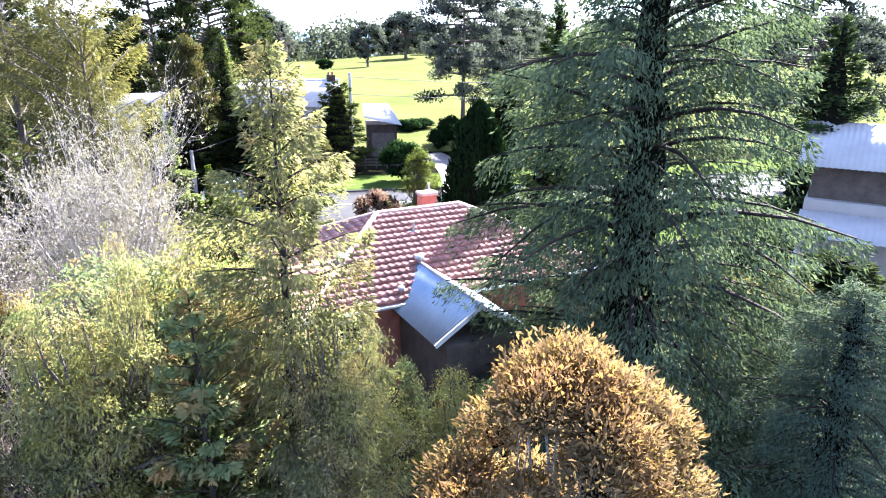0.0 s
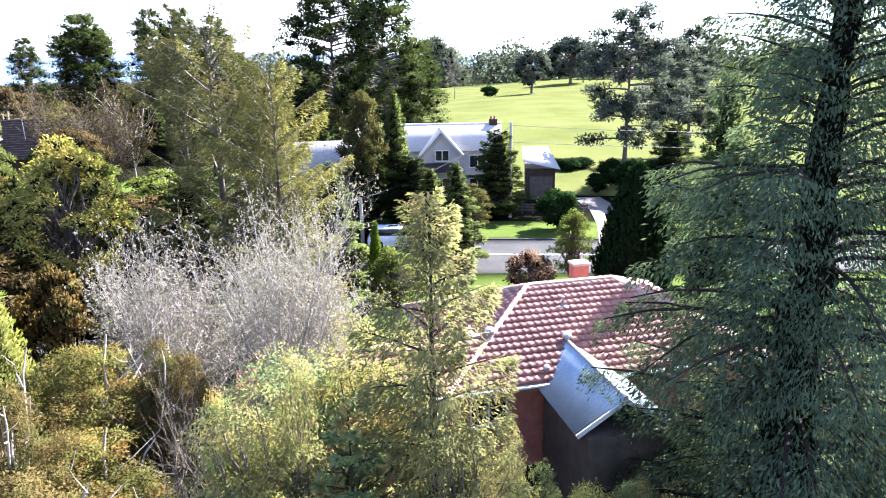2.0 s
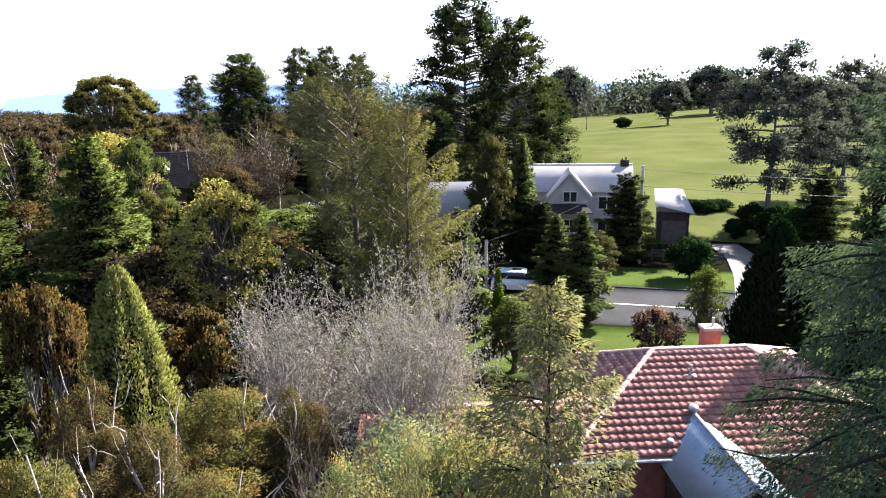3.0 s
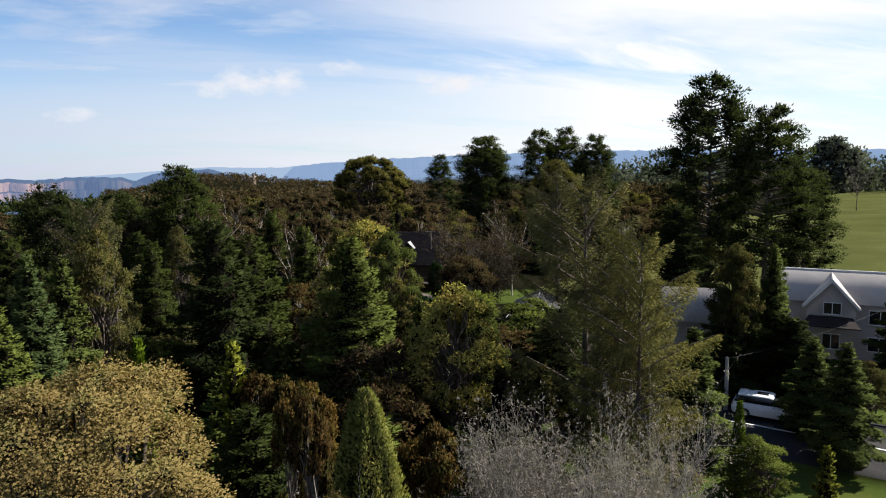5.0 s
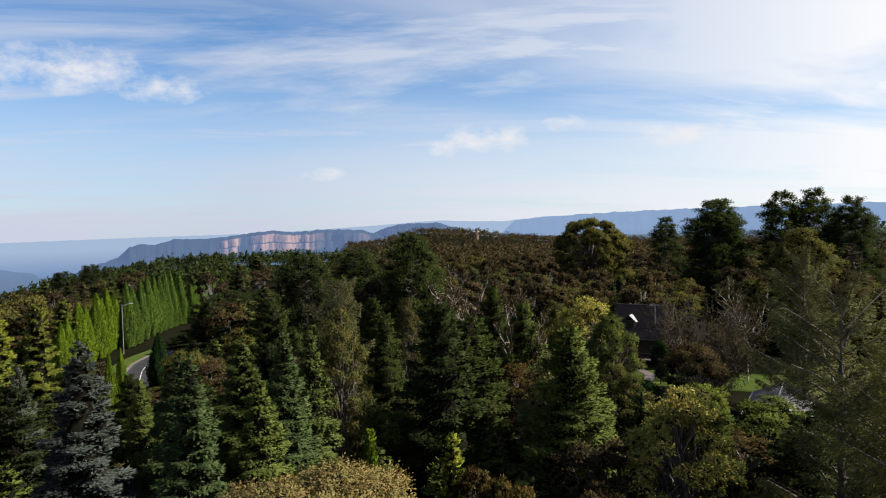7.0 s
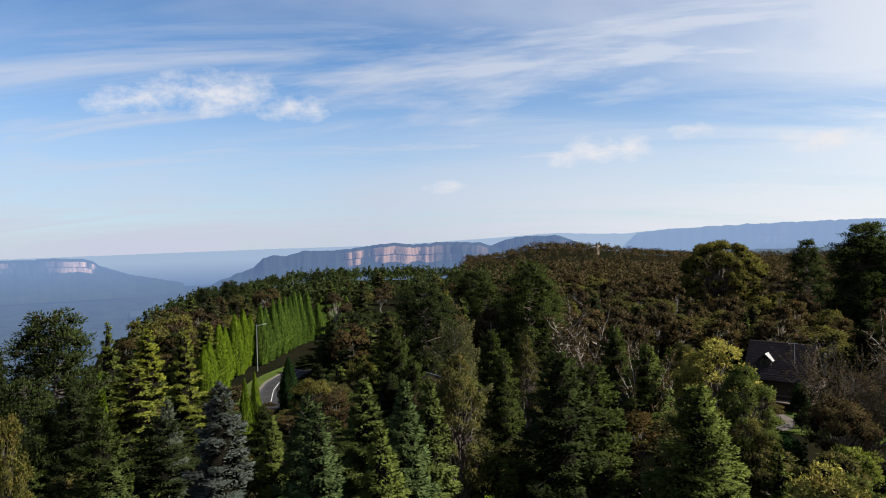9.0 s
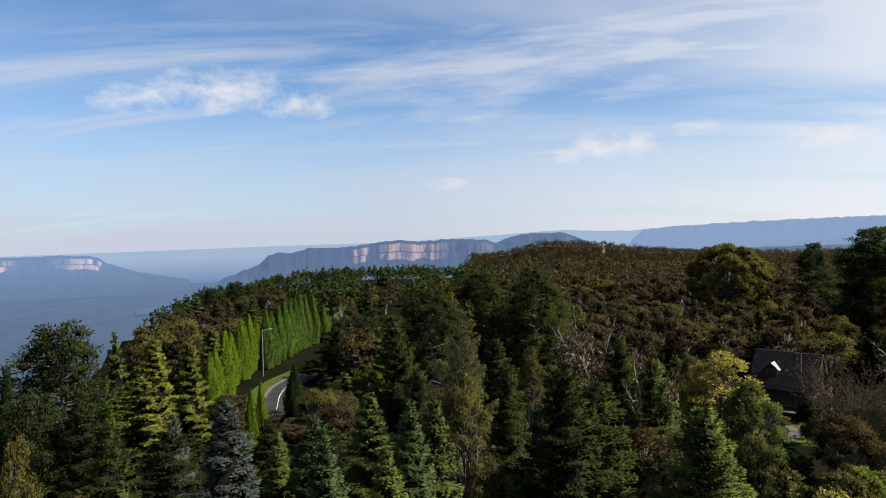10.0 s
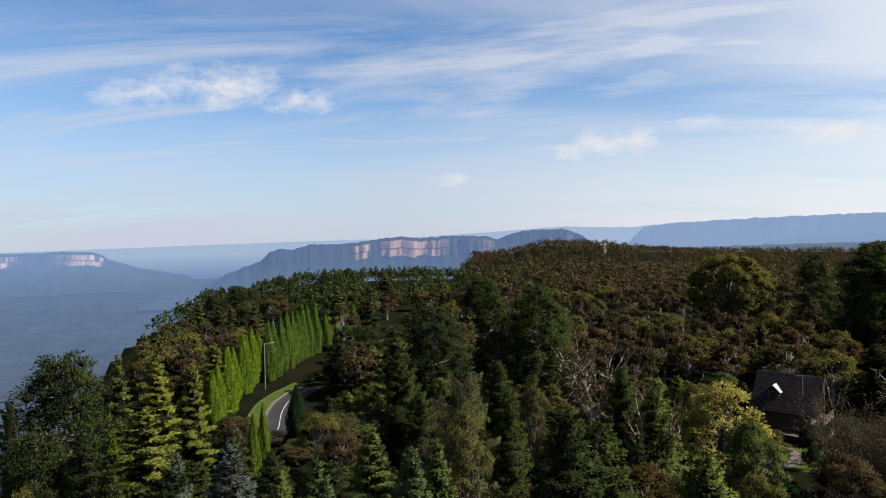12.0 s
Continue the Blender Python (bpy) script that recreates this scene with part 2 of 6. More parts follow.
F_RUST = foliage("rusty_leaves", (0.024, 0.0176, 0.008), (0.108, 0.068, 0.024), (0.08, 0.08, 0.024), 0.25)
# yellow-olive leaves with sunlight painted in as a lighter tone
F_SUNLIT = foliage("sunlit_yellow_olive_leaves", (0.02112, 0.02592, 0.00864), (0.3, 0.285, 0.09), (0.24, 0.18, 0.06), 0.3)
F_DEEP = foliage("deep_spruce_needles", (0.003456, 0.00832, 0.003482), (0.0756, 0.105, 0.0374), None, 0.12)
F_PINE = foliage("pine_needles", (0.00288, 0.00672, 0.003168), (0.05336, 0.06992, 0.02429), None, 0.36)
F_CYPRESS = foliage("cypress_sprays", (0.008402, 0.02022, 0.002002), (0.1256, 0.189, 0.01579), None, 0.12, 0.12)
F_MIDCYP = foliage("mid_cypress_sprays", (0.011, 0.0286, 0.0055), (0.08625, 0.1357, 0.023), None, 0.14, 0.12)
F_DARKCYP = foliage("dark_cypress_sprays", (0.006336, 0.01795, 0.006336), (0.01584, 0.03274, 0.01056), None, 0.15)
F_OLIVE = foliage("olive_leaves", (0.008064, 0.01037, 0.004032), (0.1062, 0.1062, 0.036), (0.1008, 0.0756, 0.02736), 0.34)
F_GREEN = foliage("green_leaves", (0.01024, 0.01792, 0.00512), (0.125, 0.15, 0.04), None, 0.38)
F_GUM = foliage("gum_leaves", (0.006624, 0.006955, 0.003974), (0.07122, 0.05738, 0.02968), (0.06315, 0.03562, 0.02186), 0.25)
F_AUTUMN = foliage("autumn_leaves", (0.09375, 0.07, 0.0275), (0.288, 0.2136, 0.0792), (0.18, 0.162, 0.06), 0.28)
F_PINK = foliage("red_tipped_leaves", (0.085, 0.05, 0.038), (0.20, 0.125, 0.095), (0.11, 0.115, 0.045), 0.35)
F_SHEOAK = foliage("sheoak_needles", (0.0168, 0.0196, 0.008925), (0.1429, 0.1386, 0.05743), None, 0.28)
F_GUMLEAF = foliage("near_gum_leaves", (0.03, 0.034, 0.013), (0.12, 0.115, 0.042), (0.14, 0.085, 0.035), 0.35)
F_RUSTLEAF = foliage("near_rusty_gum_leaves", (0.034, 0.028, 0.012), (0.13, 0.095, 0.038), (0.08, 0.085, 0.028), 0.35)
# leaf colour greyed and lightened: distance haze painted into it
F_BELT = foliage("haze_greyed_belt_leaves", (0.028, 0.036, 0.032), (0.10, 0.115, 0.088), None, 0.3)
F_SILVER = foliage("silver_leaves", (0.1104, 0.0966, 0.0782), (0.2576, 0.2346, 0.1978), None, 0.3)


# ---- meshes from arrays ----
def raw_mesh(name, verts, faces, mats, mat_index=None, smooth=False, normals=None):
    """A mesh from arrays; faces: (n, 4) or (n, 3)."""
    me = bpy.data.meshes.new(name)
    verts = np.asarray(verts, np.float32)
    faces = np.asarray(faces, np.int32)
    k = faces.shape[1]
    me.vertices.add(len(verts))
    me.vertices.foreach_set("co", verts.ravel())
    me.loops.add(faces.size)
    me.loops.foreach_set("vertex_index", faces.ravel())
    me.polygons.add(len(faces))
    me.polygons.foreach_set("loop_start", np.arange(0, faces.size, k, dtype=np.int32))
    me.polygons.foreach_set("loop_total", np.full(len(faces), k, np.int32))
    if mat_index is not None:
        me.polygons.foreach_set("material_index", np.asarray(mat_index, np.int32))
    if smooth:
        me.polygons.foreach_set("use_smooth", np.ones(len(faces), bool))
    for m in mats:
        me.materials.append(m)
    me.update(calc_edges=True)
    if normals is not None:
        me.normals_split_custom_set_from_vertices(normals.tolist())
    return me


def unit(v):
    return v / np.maximum(np.linalg.norm(v, axis=1, keepdims=True), 1e-6)


def leaf_cards(rng, at, way, length, width, fold=0.25, flat=0.0):
    """One folded lozenge a leaf or spray: its foot at `at`, pointing along `way`."""
    n = len(at)
    way = unit(way)
    side = unit(np.cross(way, rng.normal(size=(n, 3)) * (1 - flat) + np.array([0, 0, 1.0]) * flat))
    nor = np.cross(way, side)
    L, W = np.asarray(length).reshape(-1, 1), np.asarray(width).reshape(-1, 1)
    mid = at + way * L * rng.uniform(0.35, 0.6, (n, 1))
    v = np.empty((n, 4, 3))
    v[:, 0] = at
    v[:, 1] = mid + side * W * 0.5 + nor * W * fold
    v[:, 2] = at + way * L - nor * W * fold * 0.6
    v[:, 3] = mid - side * W * 0.5 + nor * W * fold
    f = np.arange(n * 4).reshape(n, 4)
    return v.reshape(-1, 3), f


def crown_mesh(name, rng, at, way, length, width, leaf, outward, fold=0.25, flat=0.0, soft=0.6):
    """The leaves of a crown as one mesh. The leaves face outwards, and their shading normals lean to the outside of the crown."""
    v, f = leaf_cards(rng, at, way, length, width, fold, flat)
    q = v.reshape(-1, 4, 3)
    out = unit(outward)
    nor = unit(np.cross(q[:, 1] - q[:, 3], q[:, 2] - q[:, 0]))
    back = (nor * out).sum(1) < 0
    q[back] = q[back][:, [0, 3, 2, 1]]
    nor[back] *= -1
    lean = unit(nor * (1 - soft) + out * soft)
    return raw_mesh(name, q.reshape(-1, 3), f, [leaf], smooth=True, normals=np.repeat(lean, 4, 0))


def tubes(paths, radii, sides=5):
    """Tapered tubes. paths: (n, k, 3), radii: (n, k)."""
    paths, radii = np.asarray(paths, float), np.asarray(radii, float)
    n, k, _ = paths.shape
    tan = np.gradient(paths, axis=1)
    tan /= np.maximum(np.linalg.norm(tan, axis=2, keepdims=True), 1e-6)
    ref = np.where(np.abs(tan[..., 2:3]) > 0.9, np.array([1.0, 0, 0]), np.array([0, 0, 1.0]))
    a = np.cross(tan, ref)
    a /= np.maximum(np.linalg.norm(a, axis=2, keepdims=True), 1e-6)
    b = np.cross(tan, a)
    th = np.arange(sides) * 2 * np.pi / sides
    ring = a[:, :, None] * np.cos(th)[None, None, :, None] + b[:, :, None] * np.sin(th)[None, None, :, None]
    v = paths[:, :, None] + ring * radii[:, :, None, None]
    idx = np.arange(n * k * sides).reshape(n, k, sides)
    q = np.stack([idx[:, :-1], np.roll(idx, -1, 2)[:, :-1], np.roll(idx, -1, 2)[:, 1:], idx[:, 1:]], -1)
    return v.reshape(-1, 3), q.reshape(-1, 4)


def joined(parts):
    vs, fs, o = [], [], 0
    for v, f in parts:
        vs.append(v)
        fs.append(f + o)
        o += len(v)
    return np.concatenate(vs), np.concatenate(fs)


def trunk_tube(h, r, rng, bend=0.03, k=9, sides=8):
    z = np.linspace(-0.4, h, k)
    x = np.cumsum(rng.normal(0, bend, k)) * h / k
    y = np.cumsum(rng.normal(0, bend, k)) * h / k
    rad = r * np.clip(1.0 - np.linspace(0, 1, k) ** 0.9, 0.04, 1) * (1 + 0.5 * np.exp(-np.linspace(0, 8, k)))
    return tubes([np.stack([x, y, z], 1)], [rad], sides), (x, y, z)


def lathe(rng, z, r, sides=9, rough=0.2):
    """A rough turned hull round the trunk: inner twigs, near black as painted shade."""
    z, r = np.asarray(z, float), np.asarray(r, float)
    th = np.linspace(0, 2 * np.pi, sides, endpoint=False)
    q = r[:, None] * rng.uniform(1 - rough, 1 + rough, (len(z), sides))
    v = np.stack([q * np.cos(th), q * np.sin(th), np.repeat(z[:, None], sides, 1)], -1)
    idx = np.arange(len(z) * sides).reshape(len(z), sides)
    f = np.stack([idx[:-1], np.roll(idx, -1, 1)[:-1], np.roll(idx, -1, 1)[1:], idx[1:]], -1)
    return v.reshape(-1, 3), f.reshape(-1, 4)


def lumps(rng, at, r, flat=1.0):
    """Rough small masses of inner twigs, dark as painted shade, one at each place."""
    n, el, th = len(at), np.radians([-80, -30, 25, 80]), np.linspace(0, 2 * np.pi, 6, endpoint=False)
    d = np.stack([np.cos(el)[:, None] * np.cos(th), np.cos(el)[:, None] * np.sin(th), np.repeat(np.sin(el)[:, None], 6, 1) * flat], -1)
    v = at[:, None, None] + d[None] * np.asarray(r).reshape(-1, 1, 1, 1) * rng.uniform(0.7, 1.2, (n, 4, 6, 1))
    idx = np.arange(n * 24).reshape(n, 4, 6)
    f = np.stack([idx[:, :-1], np.roll(idx, -1, 2)[:, :-1], np.roll(idx, -1, 2)[:, 1:], idx[:, 1:]], -1)
    return v.reshape(-1, 3), f.reshape(-1, 4)


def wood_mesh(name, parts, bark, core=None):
    """Trunk and limbs, with the added dark crown core in its own material."""
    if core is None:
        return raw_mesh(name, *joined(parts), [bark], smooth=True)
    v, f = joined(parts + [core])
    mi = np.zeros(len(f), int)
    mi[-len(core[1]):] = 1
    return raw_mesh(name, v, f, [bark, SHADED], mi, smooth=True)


# ---- kinds of trees: each gives (trunk mesh, crown mesh), about h metres high ----
def conifer(name, seed, h, r, branches, sprays, size, leaf, bark=None, base=0.06, droop=0.35, lift=0.15, hang=0.5, fan=0.4, power=0.85, ragged=0.3, slim=0.3, fill=0.55, flat=0.6, puff=0.10, low=0.6, core=0.42):
    rng = np.random.default_rng(seed)
    (tv, tf), _ = trunk_tube(h * 0.98, 0.016 * h + 0.03, rng, 0.01)
    u = (np.arange(branches) + rng.uniform(0, 1, branches)) / branches
    u = 1 - (1 - u) ** 1.0
    zb = h * np.clip(base + (0.995 - base) * u + rng.normal(0, 0.012, branches) * (1 - u), base * 0.6, 0.995)
    az = np.arange(branches) * 2.39996 + rng.normal(0, 0.3, branches)
    ln = r * np.clip((1 - u) ** power * 1.0, 0.02, 1) * rng.uniform(1 - ragged, 1 + ragged * 0.5, branches)
    ln *= np.clip(low + 3.0 * u, 0.5, 1)
    out = np.stack([np.cos(az), np.sin(az), np.zeros(branches)], 1)
    lat = np.stack([-np.sin(az), np.cos(az), np.zeros(branches)], 1)
    rise = lift + 0.55 * u ** 2 + rng.normal(0, 0.11, branches)
    fall = droop * rng.uniform(0.7, 1.3, branches)

    def spot(i, s):
        p = out[i] * (s * ln[i])[:, None]
        p[:, 2] = zb[i] + ln[i] * (rise[i] * s - fall[i] * s * s)
        return p
    s = np.linspace(0, 0.95, 5)
    bp = np.stack([spot(np.arange(branches), np.full(branches, q)) for q in s], 1)
    bv, bf = tubes(bp, (0.018 * ln + 0.008)[:, None] * (1 - 0.85 * s)[None], 3)
    w = ln / ln.sum()
    i = rng.choice(branches, sprays, p=w)
    s = rng.uniform(0.06, 1.0, sprays) ** fill
    p = spot(i, s)
    off = rng.uniform(-1, 1, sprays) * fan * ln[i] * (1.05 - s) ** 0.7
    p += lat[i] * off[:, None]
    p[:, 2] -= np.abs(off) * 0.25 + rng.exponential(puff, sprays) * size * 2
    way = out[i] * rng.uniform(0.3, 1.0, (sprays, 1)) + lat[i] * (np.sign(off) * rng.uniform(0.0, 0.8, sprays))[:, None]
    way += rng.normal(0, 0.25, (sprays, 3))
    way[:, 2] += -hang * rng.uniform(0.2, 1.4, sprays) + 0.5 * u[i] ** 3
    L = size * rng.uniform(0.55, 1.4, sprays)
    face = out[i] * (0.55 + 0.6 * s)[:, None] + lat[i] * (np.sign(off) * 0.3)[:, None] + np.array([0, 0, 0.5])
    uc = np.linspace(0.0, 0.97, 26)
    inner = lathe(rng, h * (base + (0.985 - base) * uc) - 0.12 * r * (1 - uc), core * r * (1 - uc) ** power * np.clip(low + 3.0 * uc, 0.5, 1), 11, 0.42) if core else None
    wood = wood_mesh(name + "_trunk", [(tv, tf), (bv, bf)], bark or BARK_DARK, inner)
    return wood, crown_mesh(name + "_crown", rng, p, way, L, L * slim, leaf, face, 0.2, flat, 0.7)


def broadleaf(name, seed, h, r, clumps, leaves, size, leaf, bark=None, base=0.3, clump=0.33, flat=0.8, shell=0.6, slim=0.55, limbs=True, thick=0.022, hang=0.2, top=0.0, soft=0.6, core=0.52):
    rng = np.random.default_rng(seed)
    zc, hz = h * (1 + base) / 2, h * (1 - base) / 2
    d = unit(rng.normal(size=(clumps, 3)))
    d[:, 2] = np.abs(d[:, 2]) * np.where(rng.uniform(size=clumps) < 0.68, 1, -1)
    q = rng.uniform(shell, 1.0, clumps) ** 0.6 * (1 - clump * 0.7)
    taper = 1 - top * np.clip(d[:, 2], 0, 1)
    c = np.stack([d[:, 0] * r * q * taper, d[:, 1] * r * q * taper, zc + d[:, 2] * hz * q], 1)
    cr = clump * r * rng.uniform(0.65, 1.3, clumps)
    i = rng.choice(clumps, leaves, p=cr ** 2 / (cr ** 2).sum())
    dd = unit(rng.normal(size=(leaves, 3)))
    dd[:, 2] = np.where(dd[:, 2] < -0.3, -dd[:, 2] * 0.6, dd[:, 2])
    rad = rng.uniform(0.25, 1.0, leaves) ** 0.45 * rng.uniform(0.8, 1.15, leaves)
    p = c[i] + dd * (cr[i] * rad)[:, None] * np.array([1, 1, flat])
    way = dd * 0.8 + rng.normal(0, 0.6, (leaves, 3))
    way[:, 2] -= hang
    L = size * rng.uniform(0.55, 1.4, leaves)
    mid = np.array([0, 0, zc])
    face = dd + 0.6 * unit((p - mid) / np.array([r, r, hz])) + np.array([0, 0, 0.15])
    fork = h * base * 0.8
    (tv, tf), _ = trunk_tube(h * 0.7, thick * h + 0.02, rng, 0.02)
    parts = [(tv, tf)]
    if limbs:
        s = np.linspace(0, 1, 6)[None, :, None]
        z0 = rng.uniform(fork * 0.7, h * 0.55, clumps)
        a = np.stack([np.zeros(clumps), np.zeros(clumps), z0], 1)[:, None]
        pth = a * (1 - s) + c[:, None] * s
        pth = pth + rng.normal(0, 0.02 * h, pth.shape) * s * (1 - s) * 3
        pth[..., 2] += (np.sin(s[..., 0] * np.pi) * 0.05 * h)
        parts.append(tubes(pth, (thick * h * 0.42 * rng.uniform(0.6, 1.1, clumps))[:, None] * (1 - 0.82 * s[..., 0]), 4))
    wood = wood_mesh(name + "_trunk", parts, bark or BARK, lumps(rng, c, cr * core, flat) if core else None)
    return wood, crown_mesh(name + "_crown", rng, p, way, L, L * slim, leaf, face, soft=soft)


def pine(name, seed, h, r, boughs, leaves, size, leaf, base=0.3, bark=None, tilt=0.25, pad=0.24):
    """A tall pine: bare lower trunk, separate flat pads of needles on long limbs."""
    rng = np.random.default_rng(seed)
    (tv, tf), _ = trunk_tube(h * 0.97, 0.014 * h + 0.05, rng, 0.012)
    u = np.sort(rng.uniform(0, 1, boughs)) ** 0.85
    zb = h * (base + (0.97 - base) * u)
    az = np.arange(boughs) * 2.39996 + rng.normal(0, 0.4, boughs)
    ln = r * (np.sin(np.clip(0.18 + 0.80 * u, 0, 1) * np.pi) ** 0.6 * 0.92 + 0.10) * rng.uniform(0.5, 1.15, boughs)
    out = np.stack([np.cos(az), np.sin(az), np.full(boughs, tilt)], 1)
    s = np.linspace(0, 1, 5)[None, :, None]
    root = np.stack([np.zeros(boughs), np.zeros(boughs), zb], 1)
    pth = root[:, None] + out[:, None] * ln[:, None, None] * s
    pth[..., 2] -= (s[..., 0] ** 2 * ln[:, None] * 0.12)
    bv, bf = tubes(pth, (0.02 * ln + 0.02)[:, None] * (1 - 0.8 * s[..., 0]), 4)
    i = rng.choice(boughs, leaves, p=ln / ln.sum())
    t = rng.uniform(0.35, 1.05, leaves) ** 0.7
    p = root[i] + out[i] * (ln[i] * t)[:, None]
    p[:, 2] -= t ** 2 * ln[i] * 0.12
    k = pad * r * (0.5 + 0.6 * ln[i] / r)
    dd = unit(rng.normal(size=(leaves, 3))) * (rng.uniform(0, 1, leaves) ** 0.4)[:, None]
    p += dd * k[:, None] * np.array([1, 1, 0.62])
    way = dd + out[i] * 0.5 + rng.normal(0, 0.4, (leaves, 3))
    way[:, 2] += 0.25
    L = size * rng.uniform(0.6, 1.4, leaves)
    face = dd + out[i] * 0.4 + np.array([0, 0, 0.5])
    pads = root + out * (ln * 0.74)[:, None]
    pads[:, 2] -= 0.07 * ln
    wood = wood_mesh(name + "_trunk", [(tv, tf), (bv, bf)], bark or BARK, lumps(rng, pads, pad * r * (0.5 + 0.6 * ln / r) * 0.55, 0.55))
    return wood, crown_mesh(name + "_crown", rng, p, way, L, L * 0.45, leaf, face, 0.2, 0.6)


def column(name, seed, h, r, leaves, size, leaf, point=0.75, belly=0.3):
    """A dense cypress: upright sprays on a pointed hull with flutes."""
    rng = np.random.default_rng(seed)
    (tv, tf), _ = trunk_tube(h * 0.8, 0.012 * h + 0.04, rng, 0.005)
    u = rng.uniform(0, 1, leaves) ** 1.25
    az = rng.uniform(0, 2 * np.pi, leaves)
    prof = np.where(u < belly, 0.72 + 0.28 * (u / belly), np.clip((1 - u) / (1 - belly), 0, 1) ** point)
    flute = 0.86 + 0.10 * np.sin(az * 5 + 6 * u + seed) + 0.08 * np.sin(az * 11 - 14 * u)
    q = r * prof * flute * rng.uniform(0.72, 1.04, leaves)
    p = np.stack([np.cos(az) * q, np.sin(az) * q, 0.02 * h + u * h * 0.95], 1)
    way = np.stack([np.cos(az) * 0.5, np.sin(az) * 0.5, np.full(leaves, 1.1)], 1) + rng.normal(0, 0.3, (leaves, 3))
    L = size * rng.uniform(0.6, 1.4, leaves)
    bump = 5 * 0.10 * np.cos(az * 5 + 6 * u + seed)
    face = np.stack([np.cos(az) + bump * np.sin(az), np.sin(az) - bump * np.cos(az), np.full(leaves, 0.35)], 1)
    uc = np.linspace(0.0, 0.96, 12)
    pc = np.where(uc < belly, 0.72 + 0.28 * (uc / belly), np.clip((1 - uc) / (1 - belly), 0, 1) ** point)
    inner = lathe(rng, 0.03 * h + uc * h * 0.95, r * 0.68 * pc, 12, 0.1)
    return wood_mesh(name + "_trunk", [(tv, tf)], BARK, inner), crown_mesh(name + "_crown", rng, p, way, L, L * 0.42, leaf, face)


def bare(name, seed, h, r, limbs, sub, twigs, bark, leaf=None, leaves=0, size=0.2, base=0.15, thick=0.02, twig=0.007, wander=0.12, spray=0.06):
    """A leafless tree: limbs, branches and twigs, with a few leaves left."""
    rng = np.random.default_rng(seed)
    (tv, tf), _ = trunk_tube(h * 0.6, thick * h, rng, 0.03)

    def grow(root, way, ln, rad, k=6, wander=wander):
        n = len(root)
        st = np.linspace(0, 1, k)
        p = root[:, None] + way[:, None] * (ln[:, None] * st[None])[..., None]
        w = np.cumsum(rng.normal(0, wander, (n, k, 3)), 1) * ln[:, None, None] / k
        w[:, 0] = 0
        p = p + w
        p[..., 2] += (ln[:, None] * st[None] ** 2) * 0.10
        return p, rad[:, None] * (1 - 0.75 * st)[None]
    a = rng.uniform(0, 2 * np.pi, limbs)
    el = rng.uniform(0.5, 1.25, limbs)
    way = np.stack([np.cos(a) * np.cos(el), np.sin(a) * np.cos(el), np.sin(el)], 1)
    root = np.stack([np.zeros(limbs), np.zeros(limbs), h * rng.uniform(base, 0.5, limbs)], 1)
    ln = np.minimum(r / np.maximum(np.cos(el), 0.25), (h - root[:, 2]) / np.sin(el)) * rng.uniform(0.8, 1.02, limbs)
    p1, r1 = grow(root, way, ln, np.full(limbs, thick * h * 0.42))
    parts = [(tv, tf), tubes(p1, r1, 4)]

    def offshoots(paths, lens, count, ratio, rad, sides, k=4, spread=0.8):
        n = len(paths)
        i = np.repeat(np.arange(n), count)
        st = rng.uniform(0.25, 1.0, n * count)
        f = st * (paths.shape[1] - 1)
        j = np.minimum(f.astype(int), paths.shape[1] - 2)
        w = (f - j)[:, None]
        rt = paths[i, j] * (1 - w) + paths[i, j + 1] * w
        dr = unit(unit(paths[i, j + 1] - paths[i, j]) + rng.normal(0, spread, (n * count, 3)) * np.array([1, 1, 0.8]) + np.array([0, 0, 0.15]))
        l2 = lens[i] * ratio * rng.uniform(0.5, 1.2, n * count)
        pp, rr = grow(rt, dr, l2, np.full(n * count, rad), k)
        parts.append(tubes(pp, rr, sides))
        return pp, l2
    p2, l2 = offshoots(p1, ln, sub, 0.45, twig * 2.2, 3)
    p3, l3 = offshoots(p2, l2, twigs, 0.5, twig, 3, 3)
    wv, wf = joined(parts)
    fit = np.array([r / np.percentile(np.hypot(wv[:, 0], wv[:, 1]), 97)] * 2 + [h / np.percentile(wv[:, 2], 99.6)])
    wood = raw_mesh(name + "_trunk", wv * fit, wf, [bark], smooth=True)
    p3 = p3 * fit
    crown = None
    if leaf and leaves:
        i = rng.integers(0, len(p3), leaves)
        p = p3[i, rng.integers(1, 3, leaves)] + rng.normal(0, spray, (leaves, 3))
        L = size * rng.uniform(0.6, 1.4, leaves)
        cv, cf = leaf_cards(rng, p, rng.normal(size=(leaves, 3)), L, L * 0.6)
        crown = raw_mesh(name + "_crown", cv, cf, [leaf])
    return wood, crown


